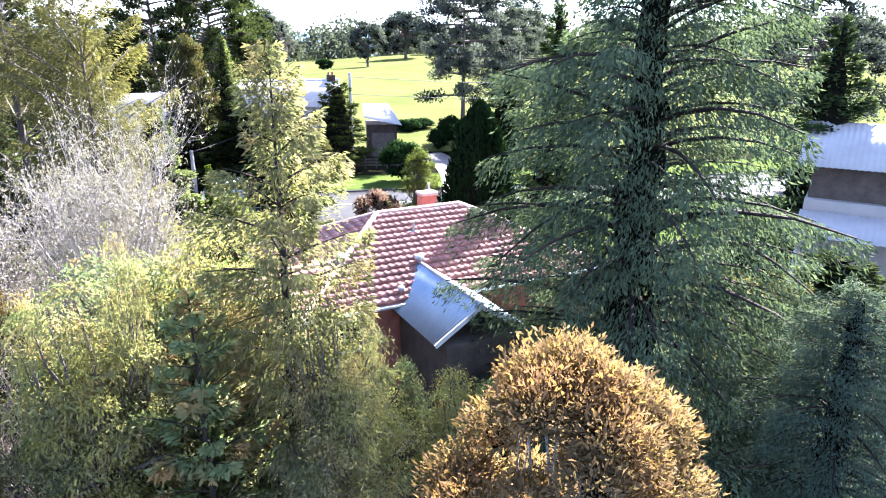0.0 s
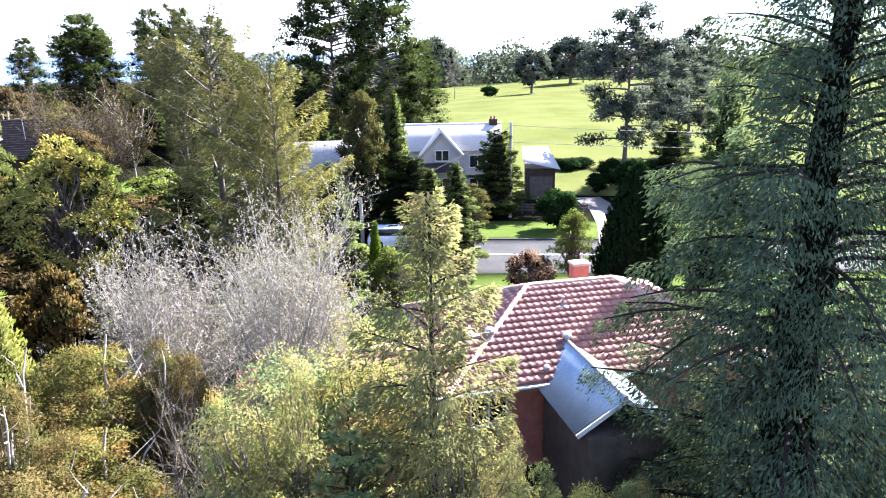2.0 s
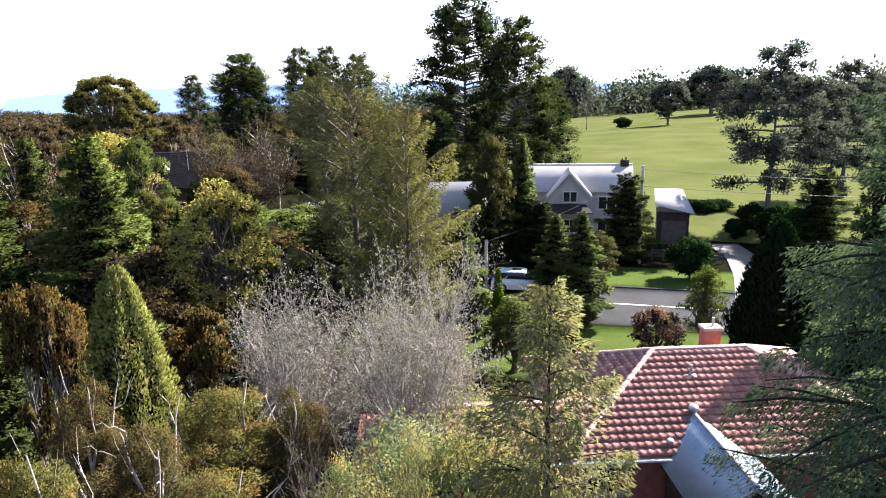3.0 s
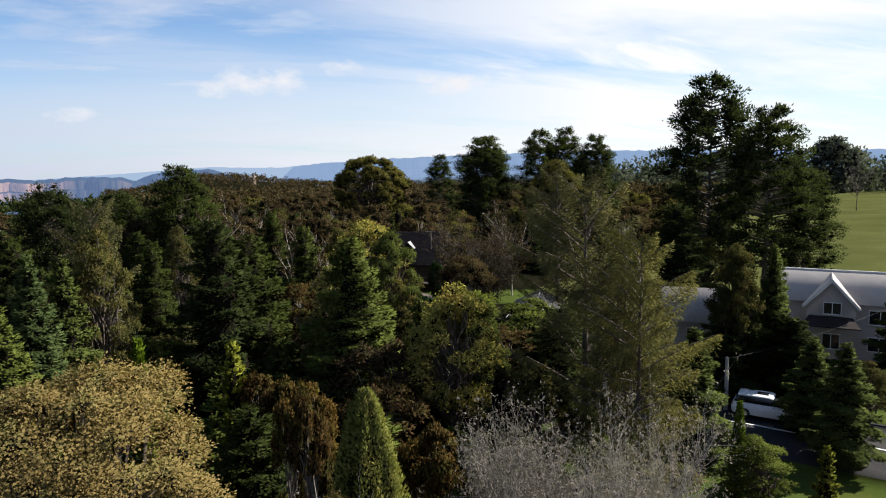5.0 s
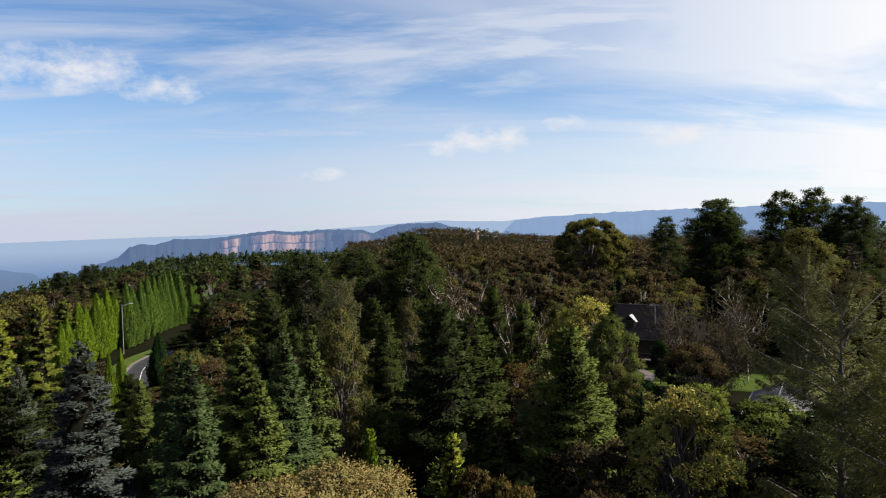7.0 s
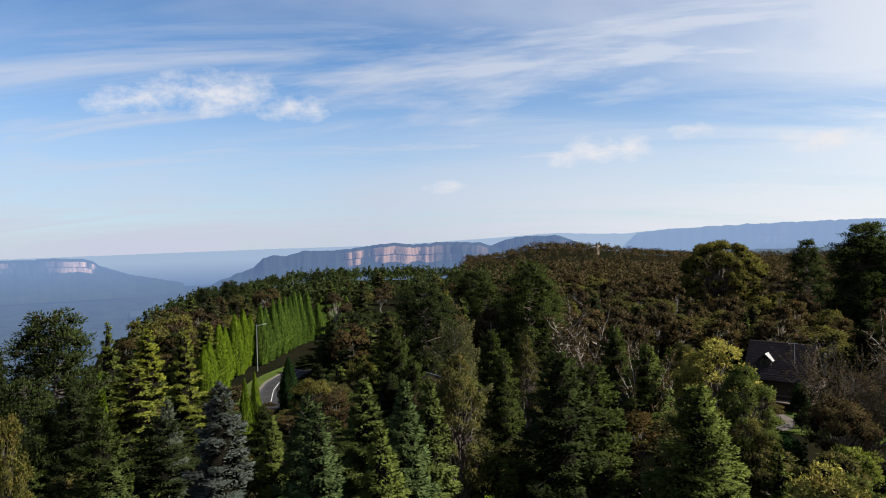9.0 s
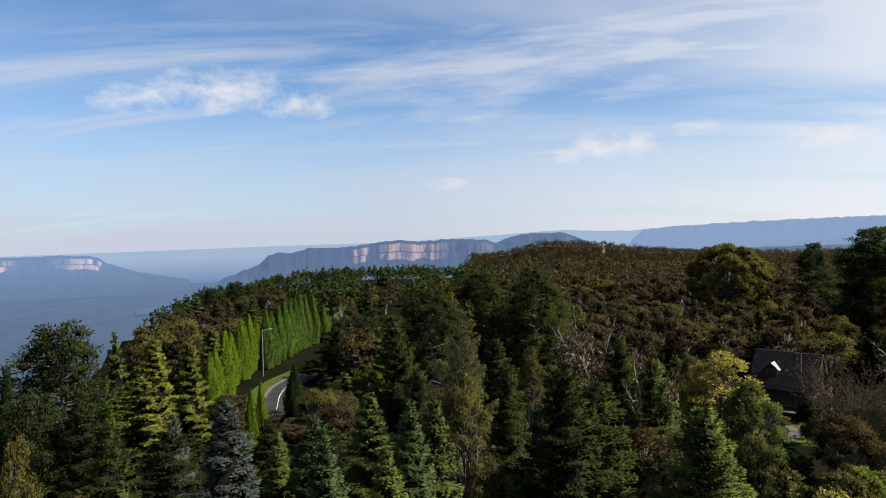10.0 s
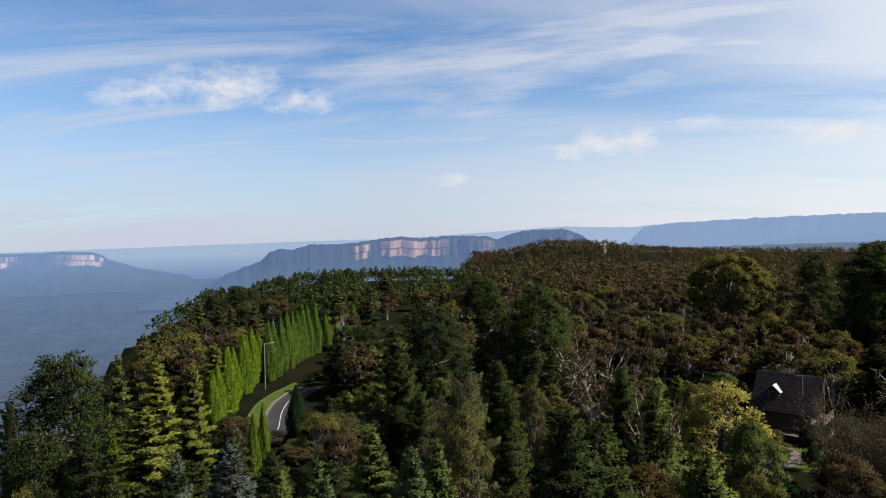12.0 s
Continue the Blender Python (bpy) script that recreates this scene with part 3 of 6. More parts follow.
# ---- ground ----
def ground_z(x, y):
    """Height of the ground: a plateau that falls from the street to the south and west, then the escarpment."""
    x, y = np.asarray(x, float), np.asarray(y, float)
    z = -1.6 * np.clip((41.0 - y) / 14.0, 0, 1) - 1.2 * np.clip((27.0 - y) / 25.0, 0, 1)
    z = z * np.clip((x + 60) / 40, 0, 1) + (-1.8 * np.clip((-x - 15) / 45.0, 0, 1) - 2.2 * np.clip((-x - 60) / 90.0, 0, 1))
    z = z + 1.4 * np.clip((y - 85) / 160.0, 0, 1) * np.clip((x + 90) / 60, 0, 1)
    z = z - 9.0 * np.clip((-x - 150) / 240.0, 0, 1) * np.clip((35 - y) / 50, 0, 1)
    turn, far = np.degrees(np.arctan2(-x, y)), np.hypot(x, y)
    z = z - 13.0 * np.clip((far - 420) / 180, 0, 1) * (far < 3000)
    hill = np.where(turn > 65, np.exp(-((turn - 65) / 4.2) ** 2), np.exp(-((turn - 65) / 11.0) ** 2))
    z = z + 23.0 * hill * np.exp(-((far - 800) / 230) ** 2)
    z = z + 0.25 * np.sin(x * 0.11) * np.sin(y * 0.09) * np.clip(np.abs(y - 46) / 20 - 0.4, 0, 1)
    south = -(y + 34 + 6 * np.sin(x * 0.02))
    west = np.minimum(-460 - x, (-0.33 * x - y) * 0.6)
    d = np.maximum(np.maximum(south, west), -1150 - x)
    d = np.maximum(d, 0)
    return z - 250.0 * (1 - np.exp(-d / 110.0)) + np.clip(d / 400, 0, 1) * (7.0 * np.sin(x * 0.006 + 1) * np.sin(y * 0.007) + 9.0 * np.sin(x * 0.0027 + 0.004 * y) + 3.5 * np.sin(x * 0.017 + 2 * np.sin(y * 0.006)) * np.sin(y * 0.013))


def part(name, bm_or_mesh, mat=None, parent=None, label=""):
    """One mesh object under a thing or under a part."""
    me = bm_or_mesh
    if isinstance(bm_or_mesh, bmesh.types.BMesh):
        me = bpy.data.meshes.new(name)
        bmesh.ops.recalc_face_normals(bm_or_mesh, faces=bm_or_mesh.faces)
        bm_or_mesh.to_mesh(me)
        bm_or_mesh.free()
        me.materials.append(mat)
    ob = new(name, me)
    if parent:
        ob.parent = parent
    if label:
        ob["label"] = label
    return ob


def box(sx, sy, sz, at=(0, 0, 0), bevel=0.0, turn=None):
    """A box whose base stands on at."""
    bm = bmesh.new()
    bmesh.ops.create_cube(bm, size=1)
    for v in bm.verts:
        v.co = Vector((v.co.x * sx, v.co.y * sy, (v.co.z + 0.5) * sz))
    if bevel:
        bmesh.ops.bevel(bm, geom=bm.edges[:], offset=bevel, segments=2, affect="EDGES")
    if turn:
        bmesh.ops.transform(bm, matrix=turn, verts=bm.verts)
    bmesh.ops.translate(bm, verts=bm.verts, vec=at)
    return bm


def slab(points, thick, down=True):
    """A flat polygon with thickness (downwards along its normal)."""
    bm = bmesh.new()
    top = [bm.verts.new(p) for p in points]
    f = bm.faces.new(top)
    f.normal_update()
    n = f.normal.copy()
    if n.z < 0:
        n = -n
    low = [bm.verts.new(Vector(p) - n * thick) for p in points]
    bm.faces.new(low[::-1])
    k = len(points)
    for i in range(k):
        bm.faces.new((top[i], low[i], low[(i + 1) % k], top[(i + 1) % k]))
    return bm


def rod(a, b, r0, r1=None, sides=8):
    v, f = tubes([np.linspace(a, b, 3)], [np.linspace(r0, r1 or r0, 3)], sides)
    bm = bmesh.new()
    vs = [bm.verts.new(p) for p in v]
    for q in f:
        bm.faces.new([vs[i] for i in q])
    bm.faces.new(vs[:sides])
    bm.faces.new(vs[-sides:])
    return bm


def thing(name, at, label, category, rz=0.0, group="", kind=""):
    e = new(name)
    e.matrix_basis = pose(*at, 0, 0, rz)
    e.empty_display_size = 0.2
    return tagged(e, label, category, group, kind)


def build_ground():
    r = np.concatenate([np.arange(0.5, 130, 2.2), 130 * np.exp(np.linspace(0.02, math.log(4900 / 130), 110))])
    na = 330
    a = np.linspace(0, 2 * np.pi, na, endpoint=False)
    R, A = np.meshgrid(r, a, indexing="ij")
    X, Y = 3 + R * np.cos(A), 4 + R * np.sin(A)
    Z = ground_z(X, Y)
    n = len(r)
    idx = np.arange(n * na).reshape(n, na)
    q = np.stack([idx[:-1], idx[1:], np.roll(idx, -1, 1)[1:], np.roll(idx, -1, 1)[:-1]], -1).reshape(-1, 4)
    cx, cy, cz = (np.stack([v.ravel()[q[:, i]] for i in range(4)]).mean(0) for v in (X, Y, Z))
    mat = np.zeros(len(q), int)
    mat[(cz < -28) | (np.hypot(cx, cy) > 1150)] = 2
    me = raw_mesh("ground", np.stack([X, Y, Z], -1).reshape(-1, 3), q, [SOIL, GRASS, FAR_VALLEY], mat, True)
    tagged(new("ground", me), "forest floor, mown golf grass and far wooded valley", "ground", kind="structure")


build_ground()


def golf_course():
    """The mown course beyond the street: one rolling sheet a hand above the ground."""
    v = np.linspace(0, 1, 120)[:, None]
    u = np.linspace(0, 1, 90)[None]
    y = 67 + 430 * v ** 1.5 + 0 * u
    left = -50 - 0.16 * (y - 75) + 5 * np.sin(y * 0.05) + 3 * np.sin(y * 0.13)
    x = left + (150 + 0.2 * y - left) * u
    y = y + 0.1 * x * (1 - v)
    z = ground_z(x, y) + 0.12 + 0.5 * np.sin(x * 0.035) * np.sin(y * 0.028) * np.clip(v * 4, 0, 1) + 0.5 * np.clip(v * 4, 0, 1)
    idx = np.arange(x.size).reshape(x.shape)
    q = np.stack([idx[:-1, :-1], idx[:-1, 1:], idx[1:, 1:], idx[1:, :-1]], -1).reshape(-1, 4)
    me = raw_mesh("golf_grass", np.stack([x, y, z], -1).reshape(-1, 3), q, [GRASS], smooth=True)
    tagged(new("golf_grass", me), "bright mown golf course grass", "grass", kind="structure")


golf_course()


def strip(name, line, width, mat, lift, label, category, kind="structure", parent=None, off=0.0, thick=0.05):
    """A ribbon on the ground along a line of (x, y), resampled smoothly."""
    p = np.array(line, float)
    t = np.linspace(0, len(p) - 1, (len(p) - 1) * 14 + 1)
    q = np.stack([np.interp(t, range(len(p)), p[:, i]) for i in (0, 1)], 1)
    for _ in range(12):
        q[1:-1] = (q[:-2] + 2 * q[1:-1] + q[2:]) / 4
    d = unit(np.concatenate([np.gradient(q, axis=0), np.zeros((len(q), 1))], 1))
    nrm = np.stack([-d[:, 1], d[:, 0]], 1)
    cols = np.linspace(-0.5, 0.5, 7) * width + off
    P = q[:, None] + nrm[:, None] * cols[None, :, None]
    zc = ground_z(P[..., 0], P[..., 1]) + lift
    V = np.concatenate([P, zc[..., None]], -1)
    k, c = V.shape[:2]
    low = V.copy()
    low[..., 2] -= thick
    idx = np.arange(k * c).reshape(k, c)
    f = [np.stack([idx[:-1, :-1], idx[:-1, 1:], idx[1:, 1:], idx[1:, :-1]], -1).reshape(-1, 4)]
    n = k * c
    for j in (0, c - 1):
        f.append(np.stack([idx[:-1, j], idx[1:, j], idx[1:, j] + n, idx[:-1, j] + n], -1))
    me = raw_mesh(name, np.concatenate([V.reshape(-1, 3), low.reshape(-1, 3)]), np.concatenate(f), [mat])
    ob = new(name, me)
    if parent:
        ob.parent = parent
    return tagged(ob, label, category, kind=kind) if not parent else ob


STREET = [(-27, 41.2), (-20, 42.2), (-7, 44.3), (8, 47.0), (30, 52.5), (60, 62)]
WHITE_LINE = surface("road_paint", (0.6, 0.6, 0.58), (0.8, 0.8, 0.78), 0.7, 2, 20, 0.1)
strip("verge_south", STREET, 7.5, LAWN, 0.06, "bright green grass verge beside the street", "verge", off=-7.6)
strip("verge_north", STREET, 6.0, LAWN, 0.07, "bright green grass verge beside the street", "verge", off=7.4)
strip("road", STREET, 8.8, ASPHALT, 0.05, "grey asphalt suburban street with worn edges", "road", off=0)
strip("road_line", STREET, 0.14, WHITE_LINE, 0.075, "solid white line painted on the asphalt", "road marking", off=0.35, thick=0.01)
strip("kerb_north", STREET, 0.25, ASPHALT, 0.13, "low concrete kerb along the street", "kerb", off=4.45, thick=0.12)
strip("driveway", [(1.5, 48), (1.2, 55), (0.4, 61), (-1.5, 66)], 2.8, CONCRETE, 0.1, "pale concrete driveway up to the house", "driveway")
strip("hill_road", [(-100, 0.5), (-106, 2.8), (-117, 3.6), (-125, 5), (-132, 7.6), (-140, 12), (-152, 20)], 4.6, ASPHALT, 0.06, "grey asphalt road between hedges", "road")
strip("hill_road_line", [(-100, 0.5), (-106, 2.8), (-117, 3.6), (-125, 5), (-132, 7.6), (-140, 12), (-152, 20)], 0.06, WHITE_LINE, 0.085, "white centre line on the hill road", "road marking", thick=0.01)
strip("hill_kerb", [(-100, 0.5), (-106, 2.8), (-117, 3.6), (-125, 5), (-132, 7.6), (-140, 12), (-152, 20)], 0.5, CONCRETE, 0.12, "pale concrete kerb along the hill road", "kerb", off=2.55, thick=0.14)
strip("hill_verge", [(-108, 3), (-117, 3.6), (-125, 5), (-132, 7.6), (-140, 12)], 2.8, LAWN, 0.05, "mown grass verge beside the hill road", "verge", off=4.2)
strip("garden_lawn", [(-73, 62), (-64, 70), (-52, 78), (-44, 92)], 12, LAWN, 0.05, "sunlit green garden lawn beside the brown house", "lawn")
strip("garden_path", [(-74, 68), (-69, 66.5), (-66, 63), (-66, 56)], 1.6, GRAVEL, 0.09, "brown gravel garden path across the lawn", "path")


# ---- kinds of trees ----
KINDS = {}


def kind(name, h, r, made, tree, label, category="tree"):
    KINDS[name] = dict(h=h, r=r, made=made, tree=tree, label=label, category=category)


kind("cedar", 18, 6, [conifer("cedar", 1, 18, 6, 300, 150000, 0.165, F_CEDAR, droop=0.36, lift=0.24, hang=0.95, fan=0.44, power=0.52, slim=0.27, ragged=0.6, flat=0.2, puff=0.8, low=0.9, base=0.03, core=0.12)], "cedar_tree", "tall dark blue-green cedar with drooping layered boughs", )
kind("larch", 13, 2, [conifer("larch", 2, 13, 2, 95, 34000, 0.135, F_LARCH, droop=0.2, lift=0.4, hang=0.8, fan=0.5, power=0.45, slim=0.26, ragged=0.6, flat=0.0, puff=0.9, base=0.16, low=0.55, core=0)], "larch_tree", "slender yellow-green larch with feathery hanging sprays")
kind("young", 9.5, 2, [conifer("young", 3, 9.5, 2, 60, 22000, 0.15, F_MIXED, droop=0.2, lift=0.35, hang=0.3, fan=0.4, power=0.55, slim=0.4, ragged=0.5, flat=0.3, puff=0.15, core=0)], "young_conifer", "young green conifer with browning tips")
kind("orange", 12, 1.5, [broadleaf("orange", 4, 12, 1.5, 120, 120000, 0.058, F_ORANGE, BARK_GREY, base=0.5, clump=0.2, shell=0.9, slim=0.34, hang=-0.4, top=0.35, flat=1.0, soft=0.55, core=0.35, thick=0.008)], "golden_cypress", "rounded golden-orange cypress with dense sprays")
kind("leafy", 9, 2.3, [broadleaf("leafy", 5, 9, 2.3, 90, 16000, 0.105, F_LARCH, base=0.12, clump=0.25, shell=0.1, slim=0.32, hang=0.8, top=0.3, core=0), broadleaf("leafyb", 15, 9, 2.3, 84, 16000, 0.105, F_MIXED, base=0.1, clump=0.25, shell=0.1, slim=0.32, hang=0.6, top=0.3, core=0)], "leafy_tree", "loose yellow-green tree with fine hanging leaves")
kind("grey", 11, 3.6, [bare("grey", 6, 11, 3.6, 36, 11, 10, BARK_GREY, F_SILVER, 15000, 0.09)], "bare_tree", "leafless pale grey tree with a haze of fine twigs")
kind("silver", 9, 3, [bare("silver", 7, 9, 3, 30, 10, 8, BARK_GREY, F_SILVER, 13000, 0.12)], "silver_tree", "silver-grey shrubby tree with sparse small leaves")
kind("ycyp", 12, 2.2, [column("ycyp", 8, 12, 2.2, 34000, 0.17, F_LIME, 0.56, 0.2)], "golden_conifer", "yellow-green conical conifer, dense and soft")
kind("autumn", 15, 4.4, [broadleaf("autumn", 9, 15, 4.4, 105, 100000, 0.115, F_AUTUMN, base=0.35, clump=0.22, shell=0.7, slim=0.58, hang=0.3, soft=0.55, core=0.3)], "autumn_tree", "broad tree in yellow-brown autumn leaf")
NEAR_LIMBS = [bare("gumnear", sd, 11, 2.6, 4, 2, 1, BARK_LIMB, base=0.3, thick=0.028, twig=0.014, wander=0.34)[0] for sd in (10, 11)]
NEAR_LEAVES = [broadleaf("gumnear", sd, 10.5, 2.7, 70, 30000, 0.11, leaf, base=0.3, clump=0.24, shell=0.3, slim=0.4, hang=0.3, core=0.3)[1] for sd, leaf in ((72, F_GUMLEAF), (73, F_RUSTLEAF))]
kind("gumnear", 11, 2.6, list(zip(NEAR_LIMBS, NEAR_LEAVES)), "gum_tree", "small olive-leaved gum with twisted white limbs")
kind("darkcone", 14, 4.2, [conifer("darkcone", 12, 14, 4.2, 90, 30000, 0.26, F_SPRUCE, droop=0.15, lift=0.2, hang=0.1, fan=0.6, power=0.7, slim=0.46, flat=0.75, puff=0.3)], "spruce_tree", "broad dark green conical spruce")
kind("spruce", 13, 2.8, [conifer("spruce", 13, 13, 2.8, 84, 19000, 0.25, F_SPRUCE, droop=0.25, lift=0.2, hang=0.3, fan=0.6, power=0.75, slim=0.46, flat=0.8, puff=0.3), conifer("spruceb", 14, 13, 2.8, 76, 19000, 0.25, F_DEEP, droop=0.1, lift=0.25, hang=0.2, fan=0.6, power=0.85, slim=0.46, flat=0.8, puff=0.3)], "spruce_tree", "dark green spruce with layered boughs")
kind("darkspruce", 14, 3.5, [conifer("darkspruce", 16, 14, 3.5, 66, 18000, 0.28, F_PINE, droop=0.2, lift=0.3, hang=0.1, fan=0.6, power=0.5, slim=0.45, flat=0.7, puff=0.3)], "dark_conifer", "dense very dark green conifer")
kind("wisp", 17, 4.6, [conifer("wisp", 17, 17, 4.6, 100, 46000, 0.21, F_SHEOAK, BARK, droop=0.12, lift=0.5, hang=0.6, fan=0.5, power=0.34, slim=0.24, ragged=0.85, flat=0.1, puff=0.5, base=0.05, core=0), conifer("wispb", 27, 17, 4.6, 84, 40000, 0.21, F_SHEOAK, BARK, droop=0.1, lift=0.6, hang=0.5, fan=0.5, power=0.4, slim=0.24, ragged=0.85, flat=0.1, puff=0.5, base=0.05, core=0)], "sheoak_tree", "tall olive-green she-oak with wispy foliage")
kind("olive", 12, 3.4, [broadleaf("olive", 18, 12, 3.4, 80, 13000, 0.19, F_OLIVE, base=0.15, clump=0.2, shell=0.5, slim=0.5, top=0.3, core=0.3), broadleaf("oliveb", 19, 12, 3.4, 70, 13000, 0.19, F_GREEN, base=0.15, clump=0.2, shell=0.5, slim=0.5, top=0.3, core=0.3)], "olive_tree", "olive-green leafy garden tree")
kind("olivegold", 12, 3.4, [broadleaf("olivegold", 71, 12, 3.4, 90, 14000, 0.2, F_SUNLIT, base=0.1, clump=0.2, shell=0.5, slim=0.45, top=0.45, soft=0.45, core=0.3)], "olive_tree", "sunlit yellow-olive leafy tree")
kind("light", 12, 3, [broadleaf("light", 20, 12, 3, 80, 13000, 0.18, F_GREEN, base=0.1, clump=0.2, shell=0.4, slim=0.5, top=0.6, hang=-0.2, core=0), broadleaf("lightb", 21, 12, 3, 80, 13000, 0.18, F_OLIVE, base=0.1, clump=0.2, shell=0.4, slim=0.5, top=0.55, hang=-0.2, core=0)], "poplar_tree", "light green upright leafy tree")
kind("pinetall", 26, 6, [pine("pinetall", 22, 26, 6, 170, 28000, 0.36, F_PINE, base=0.12, pad=0.15), pine("pinetallb", 23, 26, 6, 150, 26000, 0.36, F_PINE, base=0.2, pad=0.15)], "pine_tree", "very tall dark pine with bare lower trunk")
kind("pineround", 18, 6, [pine("pineround", 24, 18, 6, 120, 22000, 0.35, F_PINE, base=0.06, pad=0.2)], "pine_tree", "dark rounded pine with crown to the ground")
kind("darkround", 12, 4.8, [conifer("darkround", 25, 12, 4.8, 56, 17000, 0.33, F_PINE, droop=0.1, lift=0.3, hang=0.0, fan=0.5, power=0.45, slim=0.5, flat=0.7, puff=0.25)], "dark_conifer", "dark green rounded conifer")
kind("pineflat", 16, 4.6, [pine("pineflat", 26, 16, 4.6, 64, 20000, 0.28, F_BELT, base=0.25, tilt=0.08, pad=0.15)], "pine_tree", "open pine with flat layered boughs beside the golf course")
kind("golftree", 20, 8, [broadleaf("golftree", 28, 20, 8, 60, 5000, 0.8, F_BELT, base=0.12, clump=0.24, top=0.4)], "golf_tree", "dark round tree standing on the golf course")
kind("golfbare", 17, 5, [bare("golfbare", 29, 17, 5, 14, 6, 5, BARK, base=0.3, thick=0.015, twig=0.03)], "bare_tree", "bare dark tree standing on the golf course")
kind("thicket", 7, 2.2, [bare("thicket", 65, 7, 2.2, 26, 9, 8, BARK, None, 0, base=0.1, thick=0.015, twig=0.008)], "bare_thicket", "tangled leafless dark brown thicket", "shrub")
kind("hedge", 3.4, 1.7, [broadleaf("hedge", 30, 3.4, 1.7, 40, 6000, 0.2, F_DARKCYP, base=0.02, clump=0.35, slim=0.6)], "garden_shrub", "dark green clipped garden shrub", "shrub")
kind("pink", 4, 1.4, [broadleaf("pink", 31, 4, 1.4, 40, 5000, 0.17, F_PINK, base=0.15, clump=0.3, slim=0.5, top=-0.2)], "flowering_shrub", "pink and green flowering garden shrub", "shrub")
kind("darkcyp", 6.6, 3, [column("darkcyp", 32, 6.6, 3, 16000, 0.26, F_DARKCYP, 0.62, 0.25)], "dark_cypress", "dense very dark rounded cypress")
kind("cyp", 11, 2.5, [column("cyp", 33, 11, 2.5, 14000, 0.28, F_CYPRESS, 0.9, 0.25), column("cypb", 34, 11, 2.5, 14000, 0.28, F_CYPRESS, 0.8, 0.3)], "cypress_tree", "bright green pointed cypress in a row")
kind("cypmid", 11, 2.5, [column("cypmid", 74, 11, 2.5, 14000, 0.28, F_MIDCYP, 0.85, 0.28)], "cypress_tree", "mid-green pointed cypress in a tall hedge row")
kind("cypdark", 8, 2.2, [column("cypdark", 35, 8, 2.2, 10000, 0.28, F_DARKCYP, 0.8, 0.3)], "cypress_tree", "dark green pointed cypress beside the road")
kind("cypslim", 12, 0.6, [column("cypslim", 36, 12, 0.6, 6000, 0.3, F_CYPRESS, 0.9, 0.5)], "pencil_cypress", "slim bright green pencil cypress")
kind("yellowc", 10, 1.3, [conifer("yellowc", 37, 10, 1.3, 60, 7000, 0.26, F_GOLD, droop=0.1, lift=0.4, hang=-0.3, fan=0.5, power=0.6, slim=0.5)], "golden_conifer", "small gold-tipped garden conifer with upright sprays")
kind("gold", 14, 3.2, [conifer("gold", 38, 14, 3.2, 74, 16000, 0.3, F_GOLD, droop=0.15, lift=0.15, hang=0.15, fan=0.45, power=0.7, slim=0.46, flat=0.85, puff=0.12), conifer("goldb", 39, 14, 3.2, 66, 16000, 0.3, F_GOLD, droop=0.15, lift=0.1, hang=0.15, fan=0.4, power=0.65, slim=0.46, flat=0.85, puff=0.12)], "golden_cedar", "gold-tipped cedar with layered boughs")
kind("blue", 13, 3, [conifer("blue", 40, 13, 3, 60, 18000, 0.25, F_BLUE, droop=0.15, lift=0.15, hang=0.1, fan=0.6, power=0.75, slim=0.46, flat=0.8, puff=0.28)], "blue_spruce", "grey-blue spruce with layered boughs")
kind("paleconif", 15, 2.6, [conifer("paleconif", 41, 15, 2.6, 36, 9000, 0.34, F_SPRUCE, droop=0.2, lift=0.1, hang=0.2, fan=0.4, power=0.8, slim=0.4, flat=0.8, puff=0.2)], "fir_tree", "open grey-green fir at the escarpment edge")
kind("dome", 22, 10, [broadleaf("dome", 42, 22, 10, 220, 30000, 0.45, F_OLIVE, base=0.2, clump=0.12, shell=0.75, slim=0.6)], "gum_tree", "great domed olive-green gum")
kind("deadgum", 14, 4.5, [bare("deadgum", 43, 14, 4.5, 16, 7, 5, BARK_LIMB, F_GUM, 9000, 0.24, base=0.2, thick=0.014, twig=0.03)], "dead_gum", "half-dead gum with white bare limbs")
kind("greymid", 12, 4.2, [bare("greymid", 44, 12, 4.2, 26, 10, 8, BARK, F_GUM, 4500, 0.22, base=0.12, thick=0.022, twig=0.014)], "bare_tree", "dark leafless tree with dense twigs")
kind("gum", 11, 3.6, [broadleaf("gum", 45, 11, 3.6, 32, 9000, 0.24, F_GUM, BARK_GUM, base=0.3, clump=0.28, slim=0.45), broadleaf("gumb", 46, 11, 3.6, 28, 9000, 0.24, F_GUM, BARK_GUM, base=0.35, clump=0.3, slim=0.45), broadleaf("gumc", 47, 11, 3.6, 36, 9000, 0.24, F_OLIVE, BARK_GUM, base=0.25, clump=0.26, slim=0.45)], "gum_tree", "brown-green gum with pale limbs")
kind("autumnmid", 9, 2.2, [broadleaf("autumnmid", 48, 9, 2.2, 36, 6000, 0.22, F_RUST, BARK_GUM, base=0.3, clump=0.3, slim=0.6)], "autumn_tree", "small tree in rusty autumn leaf")
kind("dark", 20, 6, [pine("dark", 49, 20, 6, 120, 20000, 0.4, F_PINE, base=0.05, pad=0.2)], "pine_tree", "tall dark pine with dense rounded top")
